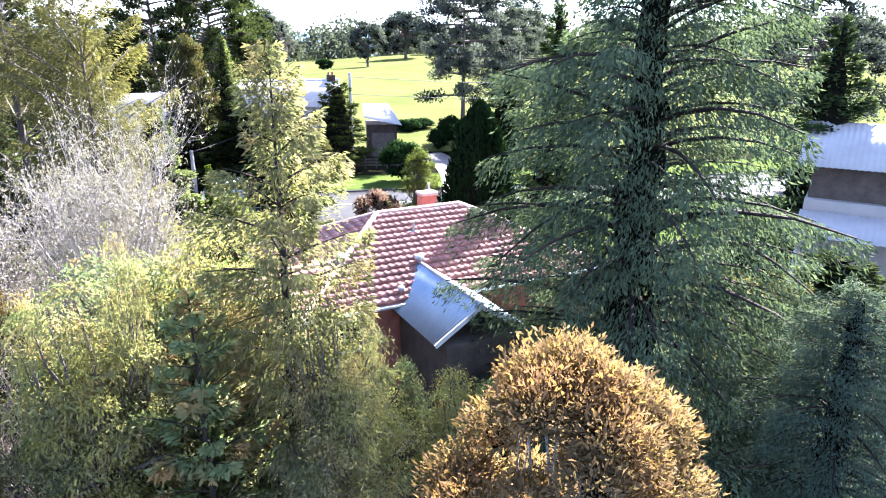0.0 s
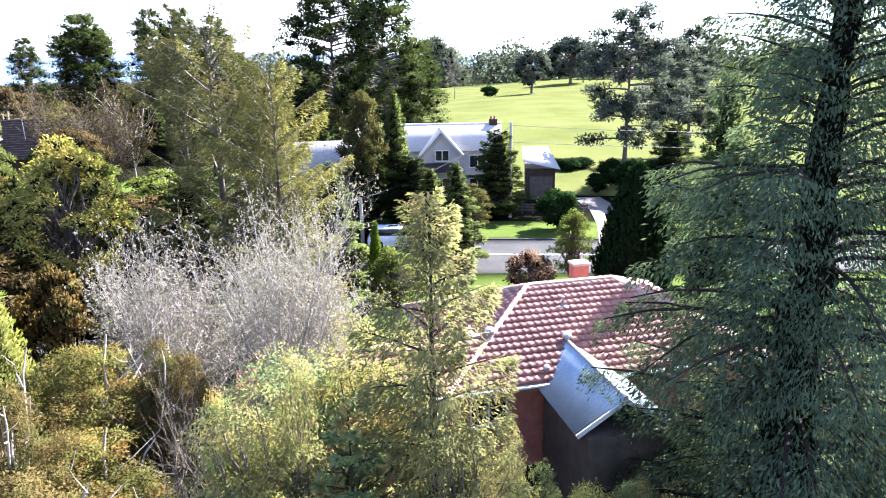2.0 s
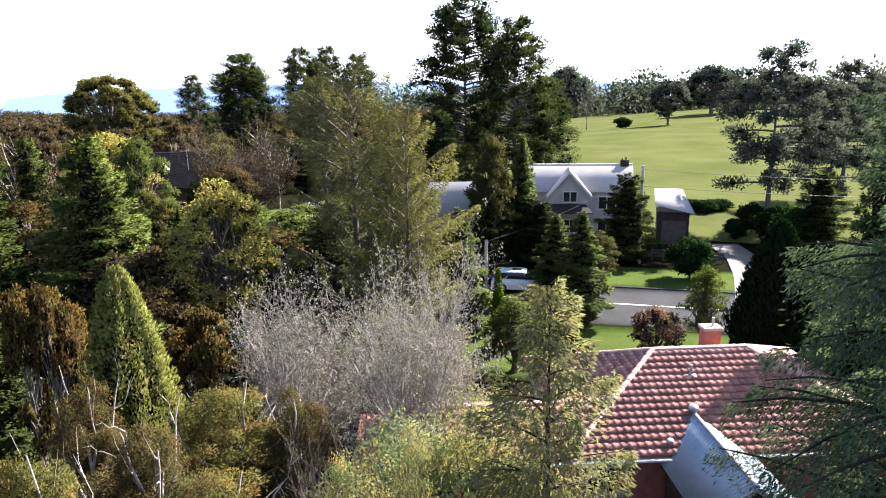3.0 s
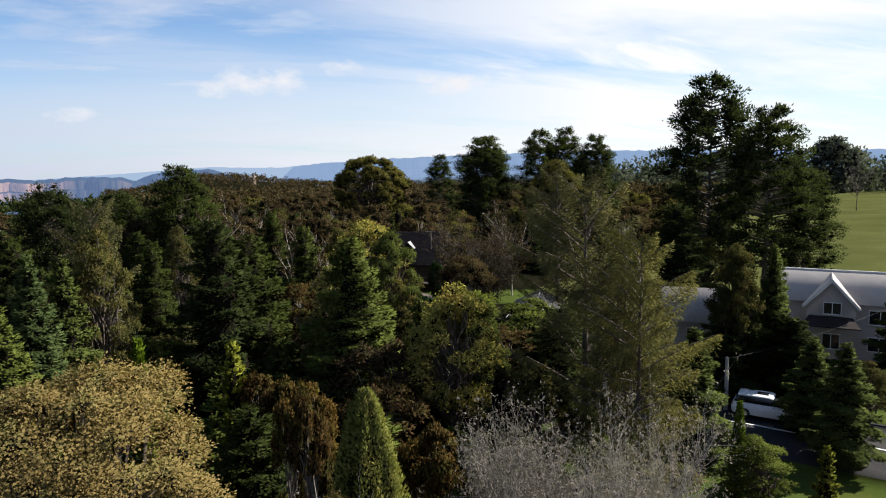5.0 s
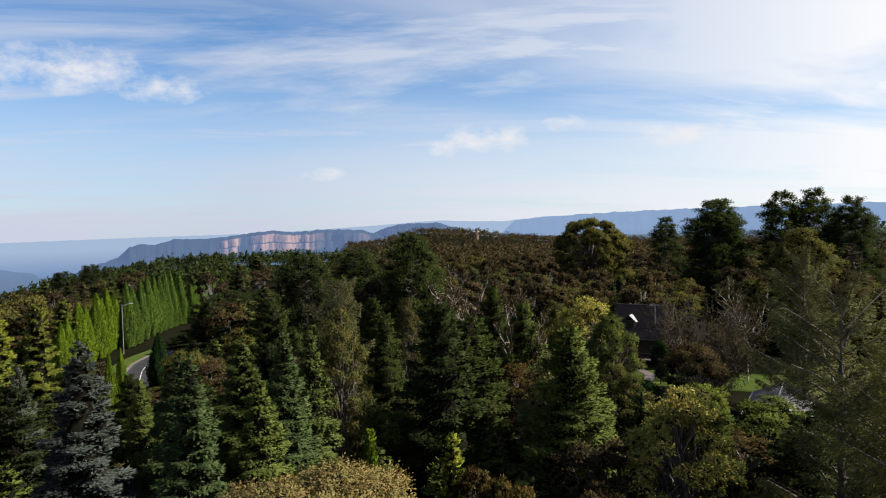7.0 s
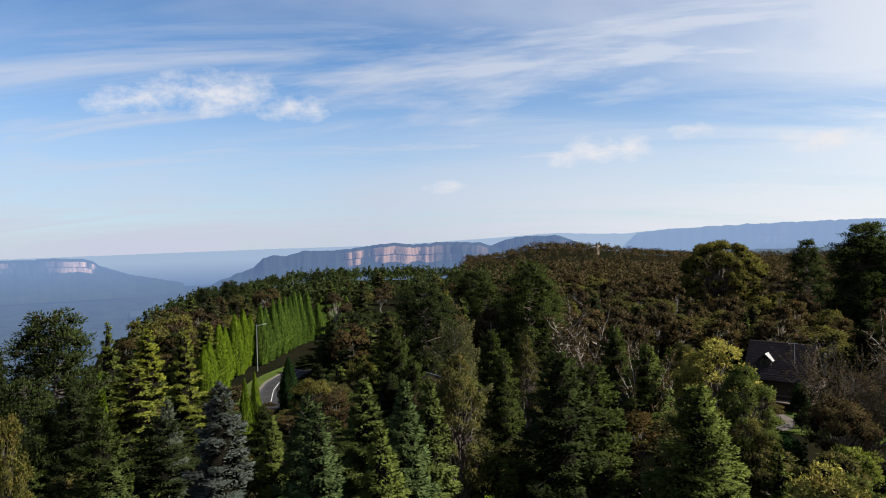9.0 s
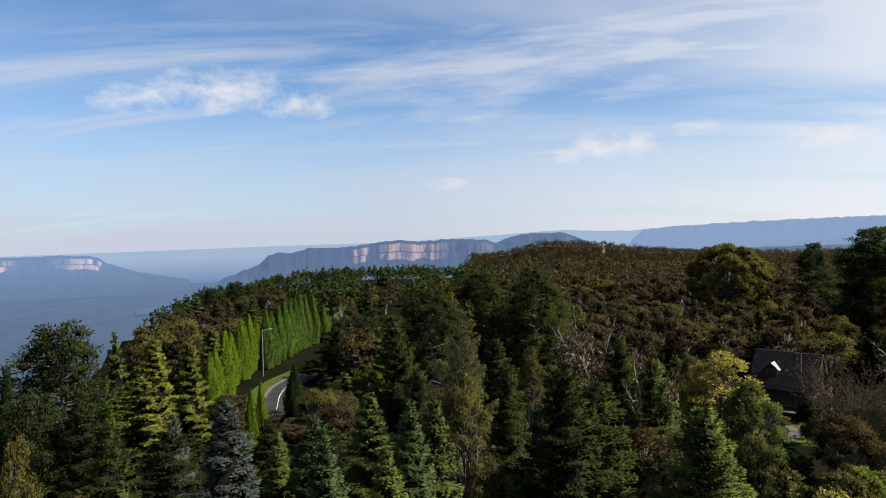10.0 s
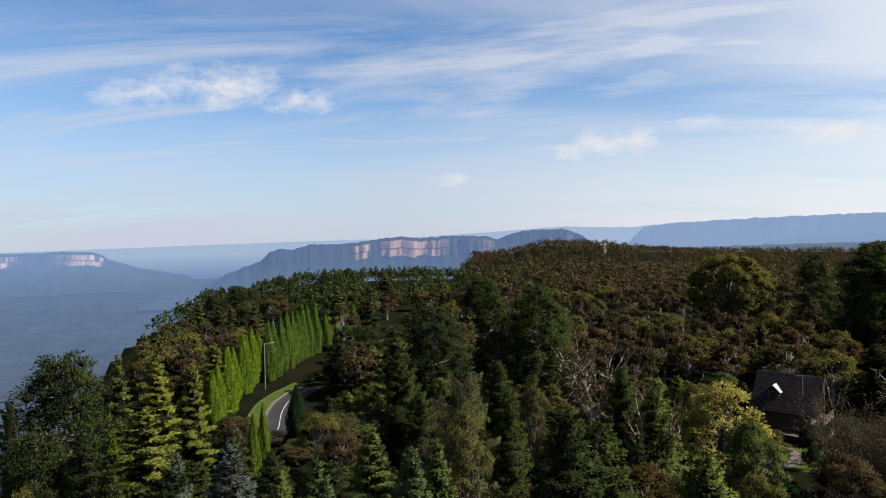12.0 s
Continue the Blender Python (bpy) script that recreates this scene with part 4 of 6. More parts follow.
kind("gumfar", 11, 4.2, [broadleaf("gumfar", 50, 11, 4.2, 30, 3200, 0.4, F_GUM, BARK_GUM, base=0.2, clump=0.24, slim=0.6), broadleaf("gumfarb", 51, 11, 4.2, 26, 3200, 0.4, F_OLIVE, BARK_GUM, base=0.25, clump=0.26, slim=0.6), broadleaf("gumfarc", 52, 11, 4.2, 30, 3200, 0.4, F_GUM, BARK_GUM, base=0.15, clump=0.22, slim=0.6)], "gum_tree", "brown-green gum of the plateau forest")
kind("firfar", 12, 3, [conifer("firfar", 53, 12, 3, 30, 2800, 0.44, F_SPRUCE, hang=0.1, fan=0.45, slim=0.45), conifer("firfarb", 54, 12, 3, 30, 2800, 0.44, F_PINE, hang=0.1, power=0.5, fan=0.45, slim=0.45), conifer("firfarc", 55, 12, 3, 30, 2800, 0.44, F_OLIVE, hang=0.1, power=0.6, fan=0.45, slim=0.45)], "fir_tree", "dark green conifer of the plateau forest")

kind("sprucefill", 9, 2.6, [conifer("sprucefill", 60, 9, 2.6, 44, 4500, 0.33, F_SPRUCE, hang=0.1, fan=0.45, slim=0.4), conifer("sprucefillb", 61, 9, 2.6, 44, 4500, 0.33, F_PINE, hang=0.1, power=0.5, fan=0.45, slim=0.45)], "fir_tree", "dark green young fir of the plateau forest")
kind("leaffill", 8, 2.8, [broadleaf("leaffill", 62, 8, 2.8, 34, 4500, 0.27, F_OLIVE, base=0.1, clump=0.24, slim=0.5), broadleaf("leaffillb", 63, 8, 2.8, 34, 4500, 0.27, F_GUM, BARK_GUM, base=0.15, clump=0.24, slim=0.5), broadleaf("leaffillc", 64, 8, 2.8, 34, 4500, 0.27, F_GREEN, base=0.1, clump=0.24, slim=0.5)], "leafy_tree", "olive and brown leafy tree of the plateau forest")

PLANTED = []
plant_rng = random.Random(5)


def plant(name, x, y, h, r, pick=None):
    """A tree of that kind, h metres high with a crown of radius r, its foot in the ground."""
    k = KINDS[name]
    wood, crown = k["made"][(pick if pick is not None else plant_rng.randrange(len(k["made"]))) % len(k["made"])]
    e = thing(k["tree"], (0, 0, 0), k["label"], k["category"])
    s = r / k["r"]
    e.matrix_basis = pose(x, y, float(ground_z(x, y)) - 0.1, 0, 0, plant_rng.uniform(0, 360)) @ Matrix.Diagonal((s, s, h / k["h"], 1))
    part("trunk", wood, parent=e)
    if crown:
        part("crown", crown, parent=e)
    PLANTED.append((x, y, r))
    return e


plant("cedar", 5.71, 18.75, 19.36, 6.0)
plant("orange", 1.0, 4.3, 11.9, 1.6)
plant("cedar", 9.54, 14.07, 7.76, 3.60)
plant("larch", -3.13, 12.33, 13.45, 2.30)
plant("young", -4.50, 10.91, 9.40, 2.00)
plant("leafy", -6.42, 13.00, 10.61, 2.60)
plant("leafy", -1.89, 12.46, 7.96, 2.00)
plant("leafy", -5.68, 14.42, 10.23, 2.60)
plant("leafy", -6.70, 11.14, 10.08, 2.20)
plant("leafy", -4.33, 13.31, 9.15, 2.00)
plant("leafy", -2.21, 10.26, 7.51, 1.60)
plant("leafy", -6.87, 13.19, 9.58, 2.60)
plant("leafy", -5.12, 13.45, 10.23, 2.20)
plant("leafy", -6.60, 11.03, 9.22, 1.80)
plant("leafy", -2.20, 11.53, 9.97, 1.60)
plant("thicket", -9.75, 14.35, 8.85, 2.20)
plant("thicket", -8.55, 12.31, 8.68, 2.00)
plant("leafy", 0.20, 13.50, 6.58, 1.50)
plant("leafy", -1.92, 11.27, 8.42, 1.40)
plant("grey", -10.10, 18.95, 11.90, 2.80)
plant("silver", -16.50, 21.16, 8.69, 2.80)
plant("ycyp", -18.66, 14.76, 12.04, 2.30)
plant("autumn", -23.89, 6.49, 14.02, 5.00)
plant("gumnear", -12.7, 12.4, 7.6, 2.2, 0)
plant("gumnear", -11.9, 9.6, 8.6, 2.3, 1)
plant("gumnear", -12.2, 7.6, 9.6, 2.2, 0)
plant("gumnear", -15.2, 11.2, 8.0, 2.5, 1)
plant("gumnear", -14.6, 15.2, 7.0, 2.4, 1)
plant("gumnear", -9.0, 9.6, 7.4, 1.8, 0)
plant("gumnear", -14.55, 14.87, 8.90, 2.16, 0)
plant("gumnear", -12.24, 15.60, 8.76, 1.42, 1)
plant("gumnear", -13.38, 10.94, 10.18, 1.58, 1)
plant("gumnear", -13.55, 8.05, 10.83, 1.34, 0)
plant("autumnmid", -21.00, 19.70, 7.91, 1.44, 0)
plant("autumnmid", -22.40, 14.65, 11.32, 0.97, 0)
plant("autumnmid", -23.69, 14.47, 10.73, 0.92, 0)
plant("olive", -29.26, 32.61, 10.39, 2.70, 1)
plant("gumnear", -17.91, 12.37, 9.92, 1.37, 1)
plant("leafy", -5.95, 11.41, 10.92, 0.84, 0)
plant("leafy", -7.74, 11.47, 10.31, 0.77, 1)
plant("leafy", -1.82, 14.33, 7.93, 0.74, 0)
plant("leafy", -0.83, 14.94, 6.46, 0.70, 1)
plant("silver", -14.92, 18.58, 9.94, 1.40, 0)
plant("autumnmid", -19.09, 18.82, 9.21, 1.18, 0)
plant("leafy", 0.24, 16.00, 4.74, 0.84, 1)
plant("leafy", 1.63, 17.93, 3.87, 1.02, 1)
plant("leafy", -1.77, 14.83, 6.65, 0.72, 0)
plant("darkcone", -37.95, 29.04, 14.11, 5.12)
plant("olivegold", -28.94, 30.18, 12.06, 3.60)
plant("olive", -46.77, 40.40, 13.29, 3.00)
plant("wisp", -22.79, 36.29, 17.01, 5.40)
plant("wisp", -18.25, 33.18, 14.15, 3.60)
plant("wisp", -16.23, 30.92, 14.51, 3.60)
plant("wisp", -40.91, 59.13, 17.33, 4.50)
plant("silver", -16.26, 21.34, 9.29, 2.80)
plant("silver", -10.31, 21.53, 9.59, 2.40)
plant("pinetall", -33.49, 80.17, 28.25, 6.00)
plant("pinetall", -26.59, 79.58, 23.99, 5.00)
plant("pinetall", -23.95, 84.59, 16.31, 4.00)
plant("light", -17.77, 47.69, 12.50, 2.00)
plant("spruce", -15.97, 50.44, 10.86, 2.20)
plant("spruce", -15.91, 36.58, 7.60, 1.83)
plant("spruce", -11.66, 44.42, 6.31, 2.44)
plant("spruce", -15.80, 49.45, 11.62, 1.83)
plant("light", -8.97, 46.08, 5.37, 1.90)
plant("darkspruce", -8.84, 56.26, 7.69, 3.17)
plant("darkcyp", 2.10, 37.96, 8.16, 2.60)
plant("light", -1.35, 37.46, 6.11, 1.50)
plant("pink", -3.58, 35.29, 4.01, 1.30)
plant("hedge", -3.33, 52.88, 3.57, 1.80)
plant("hedge", -0.59, 67.99, 2.50, 1.20)
plant("hedge", 0.94, 72.00, 3.42, 1.50)
plant("pineflat", 2.20, 70.97, 18.8, 5.0)
plant("pineflat", 8.01, 79.62, 14.83, 4.00)
plant("pineflat", 10.77, 94.37, 17.26, 5.00)
plant("golftree", -27.37, 250.48, 17.53, 7.50)
plant("golftree", -17.70, 329.51, 23.73, 13.00)
plant("hedge", -5.71, 83.78, 1.74, 1.60)
plant("hedge", -4.03, 81.89, 1.93, 1.60)
plant("hedge", -2.60, 83.95, 1.79, 1.80)
plant("hedge", 2.74, 65.95, 4.21, 2.20)
plant("hedge", 4.49, 61.86, 4.73, 2.40)
plant("darkspruce", 5.82, 61.75, 7.84, 3.05)
plant("darkspruce", 14.44, 22.82, 5.20, 3.66)
plant("wisp", 12.21, 21.82, 4.52, 2.60)
plant("golfbare", -55.94, 248.72, 16.70, 5.00)
plant("hedge", -41.46, 241.42, 4.64, 3.20)
plant("golftree", -103.67, 406.93, 33.13, 14.00)
plant("spruce", 5.58, 33.52, 14.08, 2.68)
plant("spruce", 18.94, 32.95, 13.14, 3.66)
plant("pineflat", 26.24, 48.34, 14.97, 4.50)
plant("dark", -75.59, -19.14, 18.14, 5.2)
plant("paleconif", -96.29, -18.05, 15.55, 3.17)
plant("gold", -91.10, -12.58, 14.78, 3.66)
plant("gold", -85.61, -7.84, 14.84, 3.17)
plant("gold", -69.12, -10.87, 13.19, 5.12)
plant("gold", -119.75, -7.27, 12.46, 4.15)
plant("blue", -59.58, -6.85, 11.50, 2.44)
plant("blue", -51.92, -2.25, 14.45, 4.15)
plant("cyp", -109.80, -6.98, 9.79, 1.91)
plant("cyp", -114.84, -6.53, 9.94, 1.93)
plant("cyp", -119.87, -5.15, 11.75, 2.15)
plant("cyp", -124.91, -5.17, 11.20, 1.88)
plant("cyp", -129.94, -4.46, 10.26, 1.84)
plant("cyp", -134.96, -2.86, 12.21, 2.17)
plant("cyp", -139.98, -2.08, 10.82, 1.88)
plant("cyp", -145.00, -1.26, 12.40, 2.16)
plant("cyp", -150.00, 0.06, 10.93, 2.00)
plant("cypmid", -145.99, 2.21, 13.46, 1.95)
plant("cypmid", -150.22, 3.34, 12.19, 2.44)
plant("cypmid", -154.43, 5.15, 13.47, 2.06)
plant("cypmid", -158.63, 6.68, 13.53, 2.43)
plant("cypmid", -162.81, 8.19, 13.37, 2.15)
plant("cypmid", -166.98, 9.58, 13.23, 2.00)
plant("cypmid", -171.14, 11.01, 14.49, 1.93)
plant("cypmid", -175.27, 12.55, 14.11, 2.08)
plant("cypmid", -179.39, 14.90, 13.82, 2.12)
plant("cypmid", -191.13, 18.82, 9.53, 2.15)
plant("cypmid", -196.13, 20.22, 10.18, 2.05)
plant("cypmid", -201.11, 22.67, 10.10, 2.07)
plant("cypmid", -206.07, 25.26, 10.14, 1.93)
plant("cypmid", -210.99, 27.24, 8.58, 2.32)
plant("cypmid", -215.89, 30.36, 8.44, 2.03)
plant("cyp", -84.00, -0.81, 8.46, 1.00)
plant("cyp", -92.00, 0.46, 7.81, 0.95)
plant("cypdark", -99.86, 5.32, 8.19, 1.8)
plant("cyp", -78.43, -15.61, 11.10, 1.30)
plant("spruce", -43.28, 4.00, 14.52, 3.42)
plant("spruce", -59.17, 9.74, 12.22, 3.90)
plant("spruce", -52.71, 11.56, 11.61, 3.17)
plant("spruce", -48.27, 12.90, 14.04, 3.17)
plant("light", -49.53, 15.70, 16.60, 3.20)
plant("spruce", -43.14, 8.09, 12.51, 3.17)
plant("spruce", -45.71, 10.43, 14.57, 3.42)
plant("spruce", -45.10, -8.55, 12.01, 3.42)
plant("spruce", -51.73, 4.06, 12.79, 3.66)
plant("wisp", -55.27, 17.21, 16.40, 3.40)
plant("darkround", -92.92, 19.57, 11.91, 4.60)
plant("darkround", -129.04, 15.49, 10.04, 5.00)
plant("light", -67.84, 29.45, 14.89, 2.40)
plant("darkspruce", -46.63, 22.93, 15.37, 4.39)
plant("darkspruce", -48.13, 26.38, 13.84, 4.64)
plant("pineround", -113.88, 51.45, 17.39, 6.60)
plant("pineround", -108.25, 28.58, 19.02, 5.40)
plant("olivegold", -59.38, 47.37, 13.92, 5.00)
plant("light", -64.67, 47.03, 13.20, 3.00)
plant("dome", -147.05, 120.26, 24.70, 11.00)
plant("pinetall", -105.11, 120.58, 26.98, 8.00)
plant("pinetall", -133.95, 134.70, 23.97, 4.50)
plant("pinetall", -105.62, 122.60, 27.33, 6.00)
plant("pinetall", -97.62, 132.82, 28.49, 5.50)
plant("pinetall", -94.36, 138.81, 28.79, 5.50)
plant("pinetall", -86.53, 140.32, 26.43, 5.50)
plant("olive", -74.26, 106.51, 21.37, 6.50)
plant("deadgum", -81.00, 43.53, 15.76, 5.00)
plant("deadgum", -58.57, 38.26, 13.51, 3.00)
plant("deadgum", -59.28, 74.01, 13.00, 3.40)
plant("greymid", -49.70, 57.45, 12.56, 3.40)
plant("greymid", -47.00, 54.31, 11.87, 3.40)
plant("gum", -89.43, 9.77, 6.46, 3.20)
plant("gum", -93.88, 14.28, 5.46, 3.00)
plant("autumnmid", -99.65, 7.97, 4.02, 2.60)
plant("gum", -74.45, 8.73, 8.25, 2.80)
plant("darkround", -139.46, 11.91, 2.75, 4.00)
plant("darkround", -149.05, 16.52, 2.57, 4.00)
plant("gum", -81.68, 6.88, 8.77, 3.00)
plant("darkspruce", -68.58, -21.96, 14.93, 2.06, 0)
plant("dark", -63.39, -18.41, 13.25, 3.37, 0)
plant("olive", -47.71, -14.97, 15.46, 1.62, 0)
plant("darkspruce", -61.39, -14.17, 12.92, 2.85, 0)
plant("darkspruce", -52.95, -10.63, 13.07, 2.89, 0)
plant("darkround", -80.70, 19.41, 9.52, 2.99, 0)
plant("darkround", -84.29, 17.07, 7.54, 2.95, 0)
plant("light", -63.77, 57.69, 6.26, 2.25, 1)
plant("olive", -46.99, 40.44, 9.80, 2.66, 0)
plant("hedge", -63.94, 63.34, 6.32, 1.22, 0)
plant("greymid", -48.72, 53.01, 13.73, 3.79, 0)
plant("olivegold", -41.90, 30.79, 12.27, 3.36, 0)
plant("hedge", -51.27, 47.65, 5.49, 2.69, 0)
plant("gum", -43.46, 46.98, 10.03, 2.82, 0)
plant("darkspruce", -66.00, 0.99, 8.79, 2.47, 0)
plant("spruce", -55.98, 1.48, 10.48, 2.34, 0)
plant("darkspruce", -63.37, 24.67, 12.85, 2.91, 0)
plant("darkspruce", -84.38, 31.30, 12.36, 3.46, 0)
plant("darkspruce", -63.56, 37.90, 14.64, 3.06, 0)
plant("gum", -60.32, 14.17, 10.03, 2.20)
plant("yellowc", -32.31, 16.49, 10.31, 1.30)
plant("cypslim", -30.79, 11.18, 12.25, 0.60)
plant("autumnmid", -31.26, 17.39, 8.97, 1.30)
plant("autumnmid", -29.75, 18.01, 8.95, 1.10)
plant("autumnmid", -27.39, 18.02, 9.35, 1.30)
plant("darkspruce", -27.12, 14.54, 8.72, 3.17)
plant("darkspruce", -31.75, 67.84, 13.32, 4.39)
plant("olive", -31.02, 73.64, 9.99, 4.00)
plant("darkspruce", -59.45, -7.35, 10.05, 3.90)
plant("darkcone", -58.41, 38.38, 13.33, 4.39)
plant("autumnmid", -50.24, 32.73, 9.13, 2.60)
plant("dark", -107.74, 47.54, 21.32, 6.00)
plant("dark", -249.53, -14.73, 14.03, 5.50)
plant("dark", -269.88, -6.91, 15.35, 5.50)
plant("dark", -274.96, -1.69, 13.68, 4.50)
plant("firfar", -188.69, -21.96, 9.72, 5.00)
plant("firfar", -204.14, -18.38, 11.09, 5.00)
plant("gumfar", -249.90, 5.75, 12.06, 6.00)
plant("firfar", -299.10, 22.74, 9.82, 5.00)
plant("dark", -328.37, 32.44, 11.25, 6.00)
plant("firfar", -307.01, 42.69, 9.04, 6.00)
plant("firfar", -294.63, 56.30, 11.03, 6.00)
plant("firfar", -256.51, 42.24, 10.35, 5.00)
plant("pineround", -166.71, 33.07, 8.06, 6.00)
plant("pineround", -158.08, 24.47, 9.44, 5.00)
plant("pineround", -217.28, 75.31, 15.45, 7.00)
plant("dark", -178.43, 65.18, 13.80, 5.00)
plant("spruce", -15.78, 36.63, 8.39, 2.81)
plant("darkspruce", -17.98, 47.61, 8.03, 3.17)
plant("darkspruce", -14.19, 48.90, 6.38, 2.93)
plant("spruce", -9.06, 40.94, 7.31, 2.44)
plant("yellowc", -7.58, 32.04, 5.63, 0.80)
plant("light", -10.85, 33.18, 4.90, 2.20)
plant("cypslim", -12.43, 34.74, 5.51, 0.40)
plant("light", -17.69, 47.73, 12.51, 2.20)


def clear(x, y, gap):
    return all((x - a) ** 2 + (y - b) ** 2 > (gap + 0.62 * r) ** 2 for a, b, r in PLANTED)


def open_ground(x, y):
    """Kept free of trees: streets, lawns, houses and golf course."""
    if any(math.hypot(x - a, y - b) < c for a, b, c in ((-89, 24.6, 3.4), (-40, 55, 7), (-154, 58.5, 4))):
        return True
    if y > 33 + 0.12 * x and x > -27:
        return True
    if -84 < x < -44 and 0.86 * -x < y < 96:
        return True
    if abs(y - np.interp(-x, [96, 118, 135, 152, 175], [0, 3.4, 8.5, 18, 30])) < 5.0 and -160 < x < -105:
        return True
    if y > 66 + 0.1 * x and x > -50 - 0.16 * (y - 75):
        return True
    return -9 < x < 14 and y > 12 or math.hypot(x, y) < 24


def fill_forest():
    rng = random.Random(11)
    # the plateau forest, thinning in number with distance
    for near, far, step, count in ((20, 70, 4.6, 95), (70, 150, 5.2, 230), (150, 265, 8.5, 150)):
        made = tries = 0
        while made < count and tries < 4000:
            tries += 1
            az = radians(rng.uniform(20, 116))
            d = math.sqrt(rng.uniform(near ** 2, far ** 2))
            x, y = -d * math.sin(az), d * math.cos(az)
            if open_ground(x, y) or y < -22 or not clear(x, y, step * 0.42) or float(ground_z(x, y)) < -14:
                continue
            gummy = y > 0.28 * -x + rng.uniform(-14, 14)
            if 100 < d < 150 and 83 < math.degrees(az) < 95:
                continue
            if 60 < d < 150 and 84.5 < math.degrees(az) < 92:
                made += 1
                plant("leaffill", x, y, rng.uniform(1.8, 3.4), rng.uniform(2.0, 3.0))
            elif d < 120:
                made += 1
                name = "leaffill" if rng.random() < (0.72 if gummy else 0.35) else "sprucefill"
                plant(name, x, y, rng.uniform(4.0, 8.0), rng.uniform(2.2, 3.6))
            else:
                made += 1
                if 84 < math.degrees(az) < 90 and d < 262:
                    plant("firfar", x, y, rng.uniform(3.5, 6.0), rng.uniform(2.6, 3.6))
                    continue
                name = "gumfar" if (gummy and rng.random() < 0.9) or rng.random() < 0.3 else "firfar"
                plant(name, x, y, rng.uniform(8, 13), rng.uniform(3.2, 5.2))
    # far edge of the golf course
    for i in range(22):
        az = radians(-34 + i * 2.9 + rng.uniform(-0.5, 0.5))
        d = rng.uniform(380, 470)
        if az < radians(26):
            plant(rng.choice(["golftree", "golftree", "firfar"]), -d * math.sin(az), d * math.cos(az), rng.uniform(13, 24), rng.uniform(7, 12))


fill_forest()


def far_woods():
    """The wooded hill and the farther plateau: many small crowns, joined."""
    rng = np.random.default_rng(77)
    az = np.radians(np.concatenate([rng.uniform(22, 104, 1700), rng.uniform(24, 104, 4100)]))
    d = np.sqrt(np.concatenate([rng.uniform(255 ** 2, 470 ** 2, 1700), rng.uniform(440 ** 2, 1130 ** 2, 4100)]))
    x, y = -d * np.sin(az), d * np.cos(az)
    z = ground_z(x, y)
    ok = (z > -60) & ~((y > 66 + 0.1 * x) & (x > -50 - 0.16 * (y - 75)))
    x, y, z, d = x[ok], y[ok], z[ok], d[ok]
    n = len(x)
    r = rng.uniform(2.6, 5.0, n)
    h = rng.uniform(6, 10.5, n)
    k = 44
    dd = unit(rng.normal(size=(n * k, 3)))
    dd[:, 2] = np.abs(dd[:, 2])
    c = np.repeat(np.stack([x, y, z + h * 0.35], 1), k, 0)
    p = c + dd * np.stack([np.repeat(r, k), np.repeat(r, k), np.repeat(h * 0.62, k)], 1) * rng.uniform(0.5, 1.0, (n * k, 1))
    L = rng.uniform(0.7, 1.7, n * k)
    way = dd + rng.normal(0, 0.7, (n * k, 3))
    green = np.repeat(np.degrees(np.arctan2(-x, y)) > 69 + rng.normal(0, 3, n), k) & np.repeat(d < 520, k)
    p[green, :2] = c[green, :2] + (p - c)[green, :2] * np.clip(1.1 - 1.05 * dd[green, 2:3], 0.1, 1)
    for name, keep, leaf, label in (("far_woods", ~green, F_GUM, "brown-green wooded hill far along the plateau"), ("far_conifers", green, F_PINE, "dark green conifers along the escarpment edge")):
        me = crown_mesh(name, rng, p[keep], way[keep], L[keep], L[keep] * 0.8, leaf, dd[keep] + np.array([0, 0, 0.2]))
        tagged(new(name, me), label, "woods", kind="stuff")


far_woods()


def golf_woods():
    """The belt of trees that closes the golf course: many crowns, joined."""
    rng = np.random.default_rng(31)
    n, k = 360, 170
    az = np.radians(rng.uniform(-45, 34, n))
    d = rng.uniform(400, 560, n)
    x, y = -d * np.sin(az), d * np.cos(az)
    h, r = rng.uniform(15, 29, n), rng.uniform(5, 9, n)
    dd = unit(rng.normal(size=(n * k, 3)))
    c = np.repeat(np.stack([x, y, ground_z(x, y) + h * 0.5], 1), k, 0)
    p = c + dd * np.stack([np.repeat(r, k), np.repeat(r, k), np.repeat(h * 0.5, k)], 1) * rng.uniform(0.5, 1.0, (n * k, 1))
    L = rng.uniform(1.4, 3.0, n * k)
    me = crown_mesh("golf_woods", rng, p, dd + rng.normal(0, 0.7, (n * k, 3)), L, L * 0.7, F_BELT, dd)
    tagged(new("golf_woods", me), "belt of trees behind the golf course, leaves greyed for haze", "woods", kind="stuff")


golf_woods()


